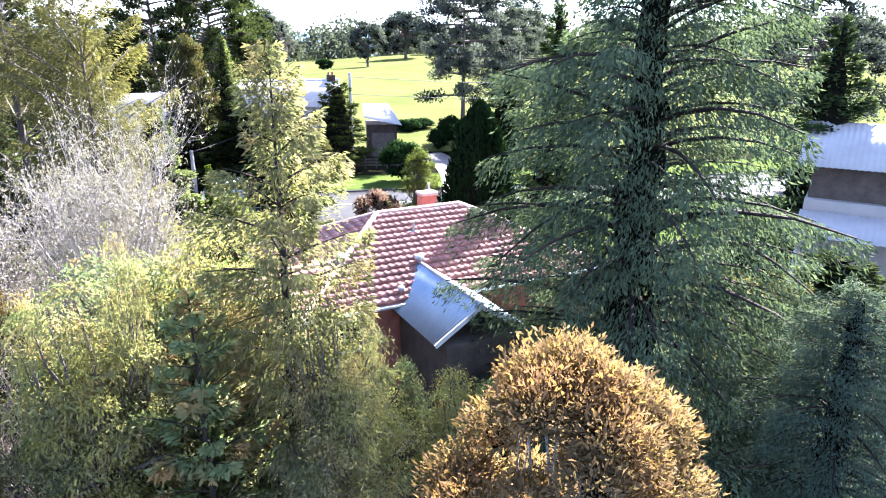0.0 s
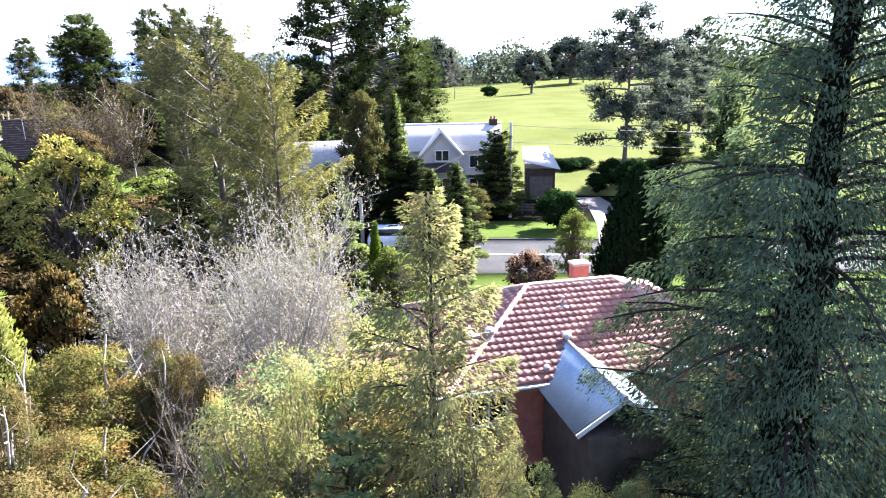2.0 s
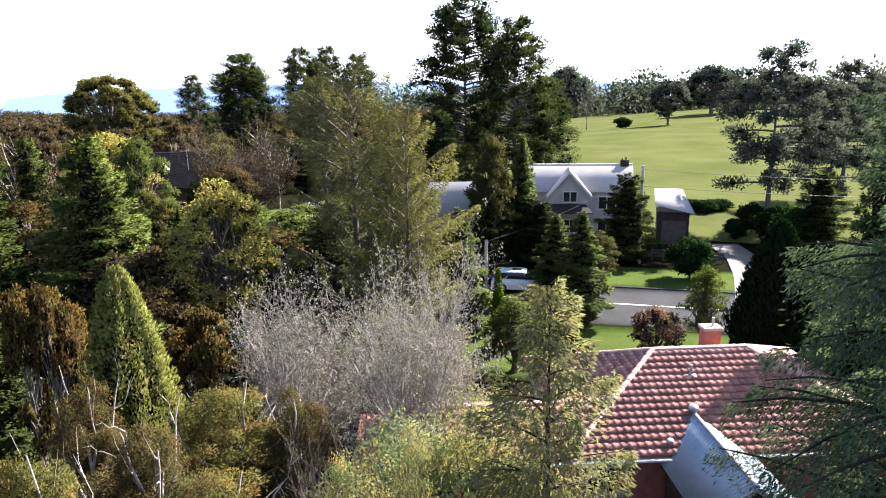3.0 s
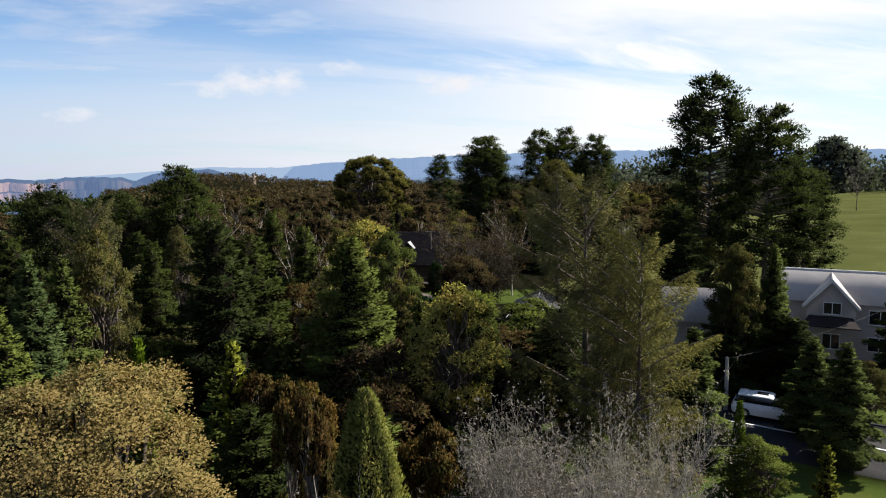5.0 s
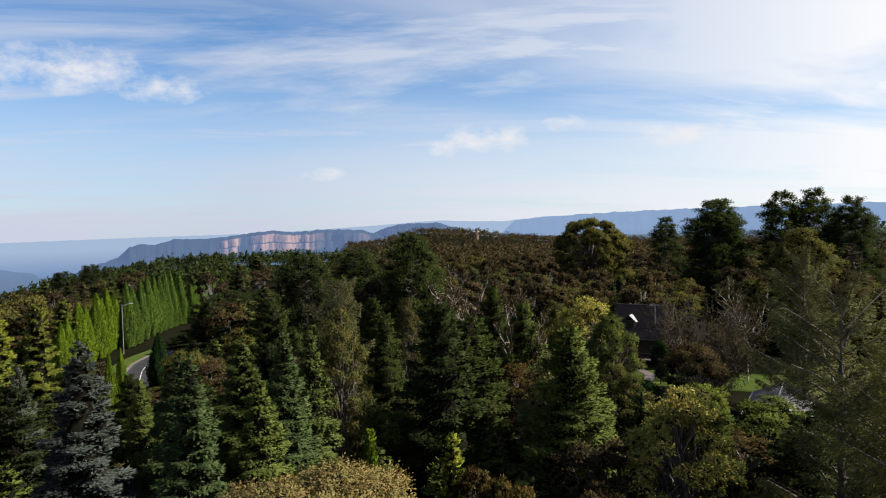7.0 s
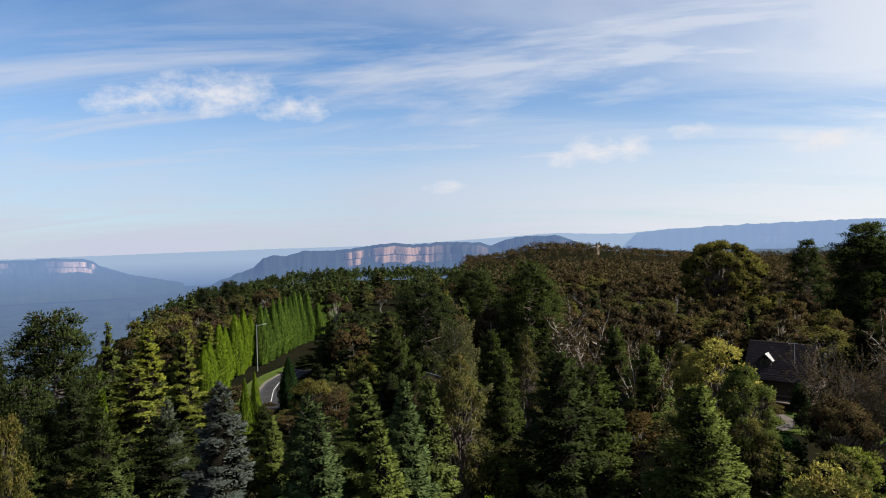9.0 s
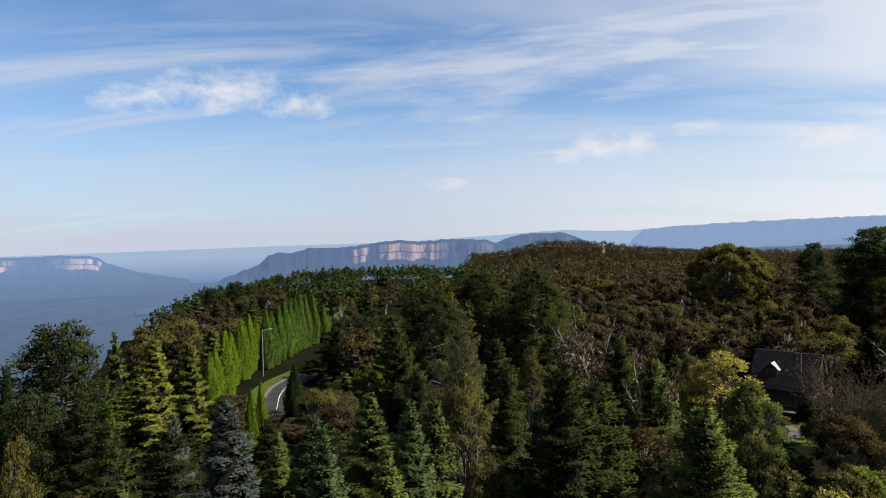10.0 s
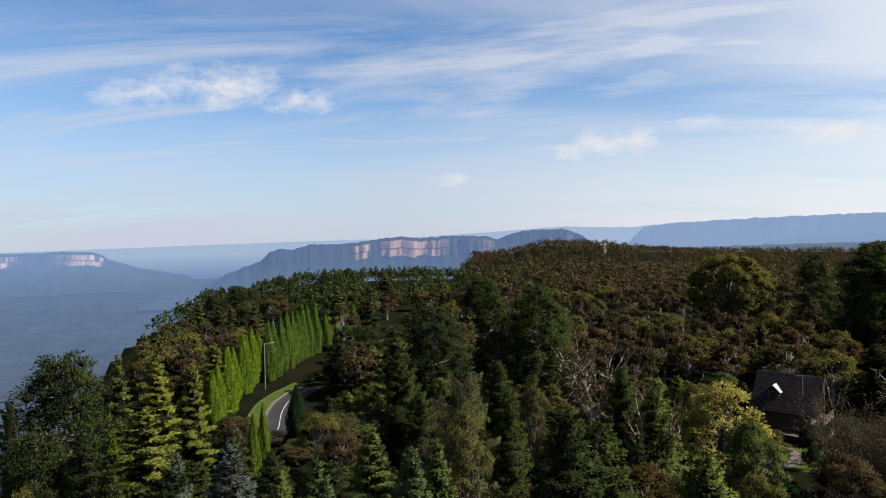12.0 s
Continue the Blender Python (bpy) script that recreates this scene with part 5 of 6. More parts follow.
# ---- far mesas and plateaus ----
def mesa(name, dist, profile, foot, mat, label, seed=0, depth=500, rough=5.0, ribs=0.05):
    """A flat-topped ridge seen across the valley. profile: (azimuth in degrees to the left of +y, top height, share of cliff 0 to 1)."""
    order = sorted(profile)
    az, hz, cz = (np.array([p[i] for p in order], float) for i in range(3))
    n = 700
    A = np.linspace(az.min(), az.max(), n)
    H, C = np.interp(A, az, hz), np.interp(A, az, cz)
    H = H + rough * np.array([noise.fractal(Vector((a * 1.6 + seed, seed * 1.7, 0)), 1.0, 2.0, 6) for a in A])
    rows = []
    for v, (dz, flat_out, cliff_out) in enumerate(((0.0, 1.0, 1.0), (0.25, 0.66, 0.62), (0.48, 0.44, 0.40), (0.66, 0.29, 0.26), (0.79, 0.19, 0.248), (0.81, 0.17, 0.225), (0.95, 0.07, 0.212), (1.0, 0.0, 0.12), (1.0, -0.5, -0.5))):
        w2 = np.array([noise.fractal(Vector((a * 1.3 + seed, v * 0.12, 3 + seed)), 1.0, 2.0, 7) for a in A])
        D = dist - (flat_out * (1 - C) + cliff_out * C) * depth + w2 * depth * (ribs if 0 < v < 7 else 0.02)
        z = foot + (H - foot) * dz + w2 * (H - foot) * (0.04 if v in (2, 3) else 0.0)
        rows.append(np.stack([-D * np.sin(np.radians(A)), D * np.cos(np.radians(A)), z], 1))
    V = np.stack(rows)
    k = V.shape[0]
    idx = np.arange(k * n).reshape(k, n)
    q = np.stack([idx[:-1, :-1], idx[:-1, 1:], idx[1:, 1:], idx[1:, :-1]], -1).reshape(-1, 4)
    tagged(new(name, raw_mesh(name, V.reshape(-1, 3), q, [mat])), label, "mountain", kind="structure")


# the blue haze on these is emission in their materials
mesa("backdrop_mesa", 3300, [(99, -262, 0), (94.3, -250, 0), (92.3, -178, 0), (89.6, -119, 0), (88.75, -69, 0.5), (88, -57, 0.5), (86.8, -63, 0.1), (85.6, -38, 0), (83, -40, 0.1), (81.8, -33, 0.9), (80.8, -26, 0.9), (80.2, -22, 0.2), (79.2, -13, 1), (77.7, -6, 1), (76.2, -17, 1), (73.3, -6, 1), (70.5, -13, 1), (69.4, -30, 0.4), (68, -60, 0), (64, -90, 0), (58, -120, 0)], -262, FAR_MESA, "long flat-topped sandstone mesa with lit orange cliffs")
mesa("backdrop_ridge", 3500, [(71.5, -110, 0), (70.4, -74, 0), (69.2, -28, 0.2), (68.2, -2, 0.3), (66.5, 17, 0.3), (63.7, 16, 0.3), (62.3, -18, 0.5), (61.3, -83, 0.2), (59, -150, 0)], -262, FAR_MESA, "wooded ridge behind the sandstone mesa, painted dark blue with haze", seed=3)
mesa("backdrop_plateau", 4100, [(59.6, -220, 0), (59.05, -137, 0.3), (58.0, -31, 0.6), (57.2, 19, 0.6), (55.4, 36, 0.2), (50.8, 51, 0.2), (48.6, 57, 0.3), (47.8, 58, 0.9), (46.8, 60, 0.9), (46, 62, 0.2), (42.7, 69, 0.2), (40.3, 70, 0.2), (30, 76, 0.2), (15, 50, 0), (0, 30, 0)], -262, FAR_PLATEAU, "long plateau across the valley, painted blue with haze", seed=5, ribs=0.03)
mesa("backdrop_spur", 3400, [(51.5, -180, 0), (49, -78, 0), (47.6, -48, 0.2), (45, -40, 0.2), (40, -28, 0.2), (32, -20, 0), (22, -60, 0)], -262, FAR_PLATEAU, "low wooded spur before the plateau, painted blue with haze", seed=7, ribs=0.03)
mesa("backdrop_far_mesa", 4300, [(125, -70, 0.8), (112, -60, 0.8), (107.9, -60, 0.9), (105.8, -66, 0.6), (104, -62, 1), (102.1, -68, 1), (101.4, -88, 0.7), (101, -112, 0), (99, -171, 0), (95, -240, 0)], -262, FAR_CLIFF, "distant mesa with a pale cliff band and painted haze", seed=9)
mesa("backdrop_horizon", 4850, [(140, -50, 0), (120, -62, 0), (107.9, -66, 0), (101.4, -60, 0), (94.4, -52, 0), (87.7, -43, 0), (78.2, -36, 0), (70, 0, 0), (65.6, 23, 0), (63.7, 31, 0), (60.8, 20, 0), (58.1, 17, 0), (54.6, 44, 0), (48.3, 58, 0), (42.7, 60, 0), (30, 60, 0)], -262, FAR_HORIZON, "far horizon across the valley, painted pale blue with haze", seed=13, depth=300, rough=3.0, ribs=0.02)


# ---- houses ----
TILE = surface("terracotta_tile", (0.2184, 0.0882, 0.0714), (0.3528, 0.1764, 0.1512), 0.78, 1.5, 18.0, 0.25, dirt=(0.3024, 0.2016, 0.1806), island=2)
TILE_JOINED = surface("terracotta_tiles_joined", (0.2184, 0.0882, 0.0714), (0.3528, 0.1764, 0.1512), 0.78, 1.5, 18.0, 0.25, dirt=(0.3024, 0.2016, 0.1806), island=1)
RIDGE = surface("ridge_tile", (0.2646, 0.1512, 0.1197), (0.3654, 0.252, 0.2142), 0.7, 2.0, 12.0, 0.3)
TIN = surface("corrugated_tin", (0.2268, 0.273, 0.3192), (0.3108, 0.3612, 0.4116), 0.38, 0.9, 9.0, 0.1, metal=0.6, dirt=(0.2268, 0.2079, 0.189))
WHITE_TIN = surface("pale_metal_roof", (0.257, 0.2356, 0.2213), (0.3213, 0.2963, 0.282), 0.6, 0.6, 8.0, 0.1, dirt=(0.2677, 0.2463, 0.2356))
BRICK = surface("red_brick", (0.195, 0.06375, 0.045), (0.3, 0.1125, 0.0825), 0.85, 3.0, 20.0, 0.4)
RENDERED = surface("grey_render", (0.252, 0.2268, 0.2079), (0.315, 0.2898, 0.2646), 0.85, 0.7, 9.0, 0.3)
BROWN_BRICK = surface("brown_brick", (0.022, 0.014, 0.011), (0.045, 0.031, 0.024), 0.85, 1.5, 9.0, 0.4, spec=0.2)
DARK_TILE = surface("dark_roof_tile", (0.012, 0.009, 0.010), (0.026, 0.020, 0.020), 0.8, 0.8, 8.0, 0.3, spec=0.15)
SLATE = surface("weathered_grey_roof", (0.07, 0.068, 0.066), (0.14, 0.135, 0.13), 0.75, 1.0, 10.0, 0.3)
DARK_WOOD = surface("dark_timber", (0.0375, 0.0285, 0.0225), (0.0825, 0.06375, 0.04875), 0.8, 2.0, 14.0, 0.4)
PALE_WOOD = surface("weathered_timber", (0.07, 0.05, 0.037), (0.14, 0.105, 0.08), 0.8, 2.0, 14.0, 0.4)
PAINT = surface("white_paint", (0.441, 0.4347, 0.4158), (0.5166, 0.5103, 0.4914), 0.5, 1.0, 9.0, 0.1)
GALV = surface("galvanised_metal", (0.315, 0.3225, 0.33), (0.45, 0.45, 0.45), 0.45, 2.0, 12.0, 0.1, metal=0.7)
GLASS = surface("dark_window_glass", (0.0075, 0.009, 0.01125), (0.015, 0.0165, 0.0195), 0.12, 0.5, 2.0, 0.02, spec=0.8)


def tile_mesh():
    """One roman tile, 0.30 wide and 0.39 long, its lower edge proud; x across, y down the slope."""
    xs = np.linspace(-0.153, 0.153, 7)
    zs = np.array([0.0, 0.018, 0.027, 0.018, 0.003, 0.0, 0.003])
    up = [(x, -0.05, z + 0.004) for x, z in zip(xs, zs)]
    lo = [(x, 0.350, z + 0.088) for x, z in zip(xs, zs)]
    edge = [(x, 0.315, z * 0.2 - 0.004) for x, z in zip(xs, zs)]
    v = up + lo + edge
    f = [(i, i + 1, i + 8, i + 7) for i in range(6)] + [(i + 7, i + 8, i + 15, i + 14) for i in range(6)]
    return np.array(v), np.array(f)


TILE_V, TILE_F = tile_mesh()
TILE_ME = raw_mesh("tile", TILE_V, TILE_F, [TILE], smooth=False)


def lay_tiles(parent, eave_mid, along, down, inside, reach_u, length, singles=0, pick=None):
    """Courses of tiles on a slope. along and down are unit vectors in the slope; the top is at eave_mid - down * length.
    inside(u, s): is that place on the slope (s metres from the top). Those that pick() chooses become single parts."""
    along, down = Vector(along).normalized(), Vector(down).normalized()
    nor = along.cross(down)
    if nor.z < 0:
        nor = -nor
    m = Matrix((along, down, nor)).transposed()
    top = Vector(eave_mid) - down * length
    rest, made = [], 0
    rng = random.Random(3)
    M3 = np.array(m)
    for c in range(int(length / 0.335)):
        s = c * 0.335
        for k in range(int(-reach_u / 0.3), int(reach_u / 0.3) + 1):
            u = k * 0.3
            if not inside(u, s + 0.17):
                continue
            p = top + along * u + down * s + nor * 0.02
            jig = rng.uniform(-0.006, 0.006)
            if made < singles and (pick is None or pick(u, s)):
                ob = new("tile", TILE_ME)
                ob.parent = parent
                ob.matrix_basis = Matrix.Translation(p + nor * jig) @ m.to_4x4() @ pose(0, 0, 0, rng.uniform(-1, 1), rng.uniform(-1, 1), rng.uniform(-0.8, 0.8))
                made += 1
            else:
                rest.append(TILE_V @ M3.T + np.array(p + nor * jig))
    if rest:
        n = len(TILE_V)
        V = np.concatenate(rest)
        F = np.concatenate([TILE_F + i * n for i in range(len(rest))])
        ob = new("joined_tiles", raw_mesh("joined_tiles", V, F, [TILE_JOINED]))
        ob.parent = parent
        tagged(ob, kind="stuff")


def ridge_caps(parent, a, b, r=0.11):
    """Half-round capping tiles along a ridge or hip."""
    a, b = Vector(a), Vector(b)
    n = max(1, int((b - a).length / 0.42))
    th = np.linspace(0, np.pi, 6)
    w = (b - a).normalized()
    side = w.cross(Vector((0, 0, 1))).normalized()
    up = side.cross(w)
    for i in range(n):
        p, q = a + (b - a) * (i / n), a + (b - a) * ((i + 1.06) / n)
        bm = bmesh.new()
        rings = []
        for c, rr in ((p, r), (q, r * 1.16)):
            rings.append([bm.verts.new(c + side * (math.cos(t) * rr) + up * (math.sin(t) * rr - 0.03)) for t in th])
        for j in range(5):
            bm.faces.new((rings[0][j], rings[0][j + 1], rings[1][j + 1], rings[1][j]))
        bm.faces.new(rings[1])
        part("ridge_cap", bm, RIDGE, parent)


def corrugated(parent, top_a, top_b, low_a, low_b, mat, name="roof_sheet", pitch=0.17, amp=0.03):
    """A corrugated sheet between a top edge and a lower edge."""
    ta, tb, la, lb = (np.array(p, float) for p in (top_a, top_b, low_a, low_b))
    n = int(np.linalg.norm(tb - ta) / pitch * 4) + 2
    t = np.linspace(0, 1, n)[:, None]
    nor = np.cross(tb - ta, la - ta)
    nor /= np.linalg.norm(nor)
    if nor[2] < 0:
        nor = -nor
    wave = np.sin(np.arange(n) * np.pi / 2)[:, None] * amp * nor
    T, L = ta + (tb - ta) * t + wave, la + (lb - la) * t + wave
    V = np.concatenate([T, L, T - nor * 0.02, L - nor * 0.02])
    i = np.arange(n - 1)
    f = [np.stack([i, i + 1, i + 1 + n, i + n], 1), np.stack([i + 2 * n, i + 1 + 2 * n, i + 1 + 3 * n, i + 3 * n], 1), np.stack([i + n, i + 1 + n, i + 1 + 3 * n, i + 3 * n], 1)]
    return part(name, raw_mesh(name, V, np.concatenate(f), [mat], smooth=True), parent=parent)


def window(parent, w, h, at, rz=0.0, sill=True):
    """A window in a wall that faces -y of its own frame: frame bars, pane, sill."""
    e = new("window")
    e.parent = parent
    e.matrix_basis = pose(*at, 0, 0, rz)
    part("pane", box(w, 0.02, h, (0, 0.03, 0)), GLASS, e)
    for x in (-w / 2, 0, w / 2):
        part("frame_bar", box(0.06, 0.07, h, (x, 0, 0)), PAINT, e)
    for z in (0, h):
        part("frame_bar", box(w + 0.06, 0.07, 0.06, (0, 0, z - 0.03)), PAINT, e)
    if sill:
        part("sill", box(w + 0.2, 0.14, 0.06, (0, -0.03, -0.09)), RENDERED, e)


def vent(parent, at, tall, cap):
    e = new("roof_vent")
    e.parent = parent
    e.matrix_basis = pose(*at)
    part("flashing", box(0.42, 0.42, 0.03, (0, 0, -0.02), 0.01, pose(0, 0, 0, 25, 0, 0)), GALV, e)
    part("pipe", rod((0, 0, -0.1), (0, 0, tall), 0.06, 0.06), GALV, e)
    if cap:
        bm = bmesh.new()
        bmesh.ops.create_uvsphere(bm, u_segments=12, v_segments=7, radius=cap)
        bmesh.ops.scale(bm, vec=(1, 1, 0.8), verts=bm.verts)
        bmesh.ops.translate(bm, vec=(0, 0, tall), verts=bm.verts)
        part("cowl", bm, GALV, e)


def tiled_house():
    """The red-tiled house below the camera. Its own frame: x along the ridge, -y to the yard; ridge at the origin's height."""
    X0, Y0, Z0, RZ = -2.78, 26.91, 4.0, 27.0
    g = -2.1 - Z0
    e = thing("tiled_house", (X0, Y0, Z0), "brick cottage with weathered red terracotta tile roof", "house", RZ)
    R, HALF, DROP, WING = 3.9, 4.6, 2.16, 8.5
    sl = math.hypot(HALF, DROP)
    wall = box(R + 2 * HALF - 0.9, 2 * HALF - 0.9, -DROP - g, (R / 2, 0, g))
    body = part("wall", wall, BRICK, e)
    part("wall", box(WING + 1.0, HALF - 0.9, -DROP - g - 0.02, (-HALF - WING / 2 + 1.5, -HALF / 2, g)), BRICK, e)
    roof = part("roof", slab([(0, 0, 0), (R, 0, 0), (R + HALF, -HALF, -DROP), (-HALF, -HALF, -DROP)], 0.08), TILE_JOINED, e)
    part("roof_slope", slab([(0, 0, 0), (R, 0, 0), (R + HALF, HALF, -DROP), (-HALF, HALF, -DROP)], 0.08), TILE_JOINED, e)
    part("roof_slope", slab([(0, 0, 0), (-HALF, HALF, -DROP), (-HALF, -HALF, -DROP)], 0.08), TILE_JOINED, e)
    part("roof_slope", slab([(R, 0, 0), (R + HALF, HALF, -DROP), (R + HALF, -HALF, -DROP)], 0.08), TILE_JOINED, e)
    # lower wing: its front slope runs on from the main one
    wl, wr, h2 = -HALF - WING + 2, -HALF / 2, HALF / 2
    part("wing_roof", slab([(wl, -h2, -DROP / 2), (wr, -h2, -DROP / 2), (wr - h2, -HALF, -DROP), (wl, -HALF, -DROP)], 0.08), TILE_JOINED, e)
    part("wing_roof", slab([(wl, -h2, -DROP / 2), (wr, -h2, -DROP / 2), (wr - h2, 0, -DROP), (wl, 0, -DROP)], 0.08), TILE_JOINED, e)
    dn = Vector((0, -HALF, -DROP)).normalized()
    f = HALF / sl
    front = lambda u, s: (-s * f < u < R + s * f) or (s * f > h2 and wl < u <= 0)
    lay_tiles(roof, (0, -HALF, -DROP), (1, 0, 0), dn, front, 14, sl, 300, lambda u, s: -4.5 < u < 4.2 and (s > 0.3))
    lay_tiles(roof, (-HALF, 0, -DROP), (0, 1, 0), Vector((-HALF, 0, -DROP)), lambda u, s: abs(u) < s * f and not (u < 0 and s * f > h2 + 0.1 and u < -0.3), 6, sl)
    lay_tiles(roof, (R + HALF, 0, -DROP), (0, 1, 0), Vector((HALF, 0, -DROP)), lambda u, s: abs(u) < s * f, 6, sl)
    lay_tiles(roof, (wl / 2, 0, -DROP), (1, 0, 0), Vector((0, HALF, -DROP)), lambda u, s: wl / 2 < u < 0, 6, sl / 2)
    for a, b in (((0, 0, 0.05), (R, 0, 0.05)), ((0, 0, 0.05), (-HALF, -HALF, -DROP + 0.05)), ((R, 0, 0.05), (R + HALF, -HALF, -DROP + 0.05)), ((0, 0, 0.05), (-HALF, HALF, -DROP + 0.05)), ((R, 0, 0.05), (R + HALF, HALF, -DROP + 0.05)), ((wr, -h2, -DROP / 2 + 0.05), (wl, -h2, -DROP / 2 + 0.05))):
        ridge_caps(roof, a, b)
    part("gutter", box(R + 2 * HALF + WING - 2, 0.13, 0.11, ((R + HALF + wl) / 2, -HALF - 0.05, -DROP - 0.12), 0.02), PAINT, e)
    part("fascia", box(0.05, 2 * HALF, 0.18, (-HALF - 0.02, 0, -DROP - 0.17)), PAINT, e)
    # chimney behind the ridge
    ch = new("chimney")
    ch.parent = e
    ch.matrix_basis = pose(3.25, 1.9, -1.5)
    part("shaft", box(0.75, 0.55, 1.75, (0, 0, 0), 0.015), BRICK, ch)
    part("crown_course", box(0.87, 0.67, 0.14, (0, 0, 1.62), 0.02), RENDERED, ch)
    part("flue", rod((0.1, 0, 1.75), (0.1, 0, 2.15), 0.06), GALV, ch)
    vent(e, (1.1, -1.3, -0.55), 0.42, 0)
    vent(e, (0.55, -3.0, -1.36), 0.25, 0.2)
    vent(e, (-2.4, -2.35, -1.05), 0.2, 0.22)
    vent(e, (-0.75, -4.2, -1.95), 0.2, 0.14)
    # back wing with a corrugated gable roof
    bx, hw, bl, z1, z2 = 0.55, 1.75, 7.8, -1.3, -2.4
    part("wall", box(2 * hw - 0.7, bl - HALF + 0.6, z2 - g - 0.05, (bx, -HALF - (bl - HALF) / 2, g)), DARK_WOOD, e)
    tin = corrugated(e, (bx, -2.9, z1), (bx, -bl, z1), (bx - hw, -4.4, z2), (bx - hw, -bl, z2), TIN, "tin_roof")
    corrugated(e, (bx, -2.9, z1), (bx, -bl, z1), (bx + hw, -4.4, z2), (bx + hw, -bl, z2), TIN, "tin_roof")
    part("ridge_capping", rod((bx, -2.85, z1 + 0.01), (bx, -bl - 0.05, z1 + 0.01), 0.07), GALV, e)
    for s in (-1, 1):
        part("barge_board", slab([(bx, -bl - 0.03, z1), (bx, -bl - 0.07, z1), (bx + s * hw, -bl - 0.07, z2), (bx + s * hw, -bl - 0.03, z2)], 0.16), PAINT, e)
    window(e, 1.4, 1.1, (-3.0, -HALF + 0.42, -3.8))
    window(e, 1.2, 1.1, (-6.5, -HALF + 0.42, -3.8))


tiled_house()


def gable_house():
    """The pale-roofed house across the street, with a steep front gable."""
    e = thing("gabled_house", (-15.2, 62.0, 0.0), "grey rendered house with pale metal roof and steep gable", "house", 15.0)
    part("wall", box(10.4, 6.0, 4.95, (0.6, 4.0, 0.0)), RENDERED, e)
    corrugated(e, (-5.2, 4.2, 7.15), (6.2, 4.2, 7.15), (-5.2, 0.6, 4.9), (6.2, 0.6, 4.9), WHITE_TIN, "main_roof", 0.3, 0.002)
    corrugated(e, (-5.2, 4.2, 7.15), (6.2, 4.2, 7.15), (-5.2, 7.4, 4.9), (6.2, 7.4, 4.9), WHITE_TIN, "main_roof", 0.3, 0.002)
    part("ridge_capping", rod((-5.2, 4.2, 7.17), (6.2, 4.2, 7.17), 0.08), PAINT, e)
    bm = slab([(-1.85, 0.35, 0.0), (1.85, 0.35, 0.0), (1.85, 0.35, 4.8), (0, 0.35, 6.8), (-1.85, 0.35, 4.8)], 0.25)
    part("gable_wall", bm, RENDERED, e)
    part("bay_wall", box(3.7, 0.9, 4.7, (0, 0.85, 0)), RENDERED, e)
    for s in (-1, 1):
        part("gable_roof", slab([(0, 0.0, 7.05), (0, 3.9, 7.05), (s * 2.15, 3.9, 4.65), (s * 2.15, 0.0, 4.65)], 0.1), WHITE_TIN, e)
        part("barge_board", slab([(0, -0.06, 7.05), (0, -0.01, 7.05), (s * 2.2, -0.01, 4.6), (s * 2.2, -0.06, 4.6)], 0.2), PAINT, e)
        part("end_wall", slab([(s * 5.2 + 0.6, 1.0, 4.9), (s * 5.2 + 0.6, 7.0, 4.9), (s * 5.2 + 0.6, 4.2, 7.0)], 0.15), RENDERED, e)
    window(e, 1.3, 1.0, (0.1, 0.14, 4.0))
    window(e, 1.3, 1.3, (0.1, 0.14, 1.0))
    window(e, 1.6, 1.2, (3.6, 0.95, 3.2))
    window(e, 1.6, 1.2, (3.6, 0.95, 0.9))
    part("porch_roof", slab([(-2.2, -1.3, 3.2), (2.2, -1.3, 3.2), (1.6, 0.2, 3.8), (-1.6, 0.2, 3.8)], 0.1), DARK_TILE, e)
    ch = new("chimney")
    ch.parent = e
    ch.matrix_basis = pose(5.4, 4.2, 6.3)
    part("shaft", box(0.8, 0.6, 1.3, (0, 0, 0), 0.015), BROWN_BRICK, ch)
    part("pot", rod((0.15, 0, 1.3), (0.15, 0, 1.6), 0.1), BRICK, ch)
    part("pot", rod((-0.2, 0, 1.3), (-0.2, 0, 1.55), 0.1), BRICK, ch)
    # garage at its side
    g = thing("garage", (-5.9, 64.5, 0.0), "dark brick garage with pale skillion roof", "garage", 8.0)
    part("wall", box(2.9, 4.2, 3.1, (0, 2.2, 0)), BROWN_BRICK, g)
    corrugated(g, (-1.7, 4.6, 4.7), (0.9, 4.6, 4.7), (-1.7, -0.6, 3.9), (1.9, -0.6, 3.1), WHITE_TIN, "roof", 0.3, 0.003)
    part("door", box(2.2, 0.08, 2.3, (0.1, 0.05, 0)), DARK_WOOD, g)
    s = thing("shed", (-21.7, 49.4, 0.0), "small house with a pale metal gable roof", "house", 24.0)
    part("wall", box(4.2, 3.6, 4.7, (0, 2.0, 0)), RENDERED, s)
    corrugated(s, (-2.4, 2.0, 7.1), (2.4, 2.0, 7.1), (-2.4, -0.3, 4.75), (2.4, -0.3, 4.75), WHITE_TIN, "roof", 0.3, 0.003)
    corrugated(s, (-2.4, 2.0, 7.1), (2.4, 2.0, 7.1), (-2.4, 4.3, 4.75), (2.4, 4.3, 4.75), WHITE_TIN, "roof", 0.3, 0.003)
    window(s, 1.2, 1.0, (0.3, 0.17, 3.2))


gable_house()


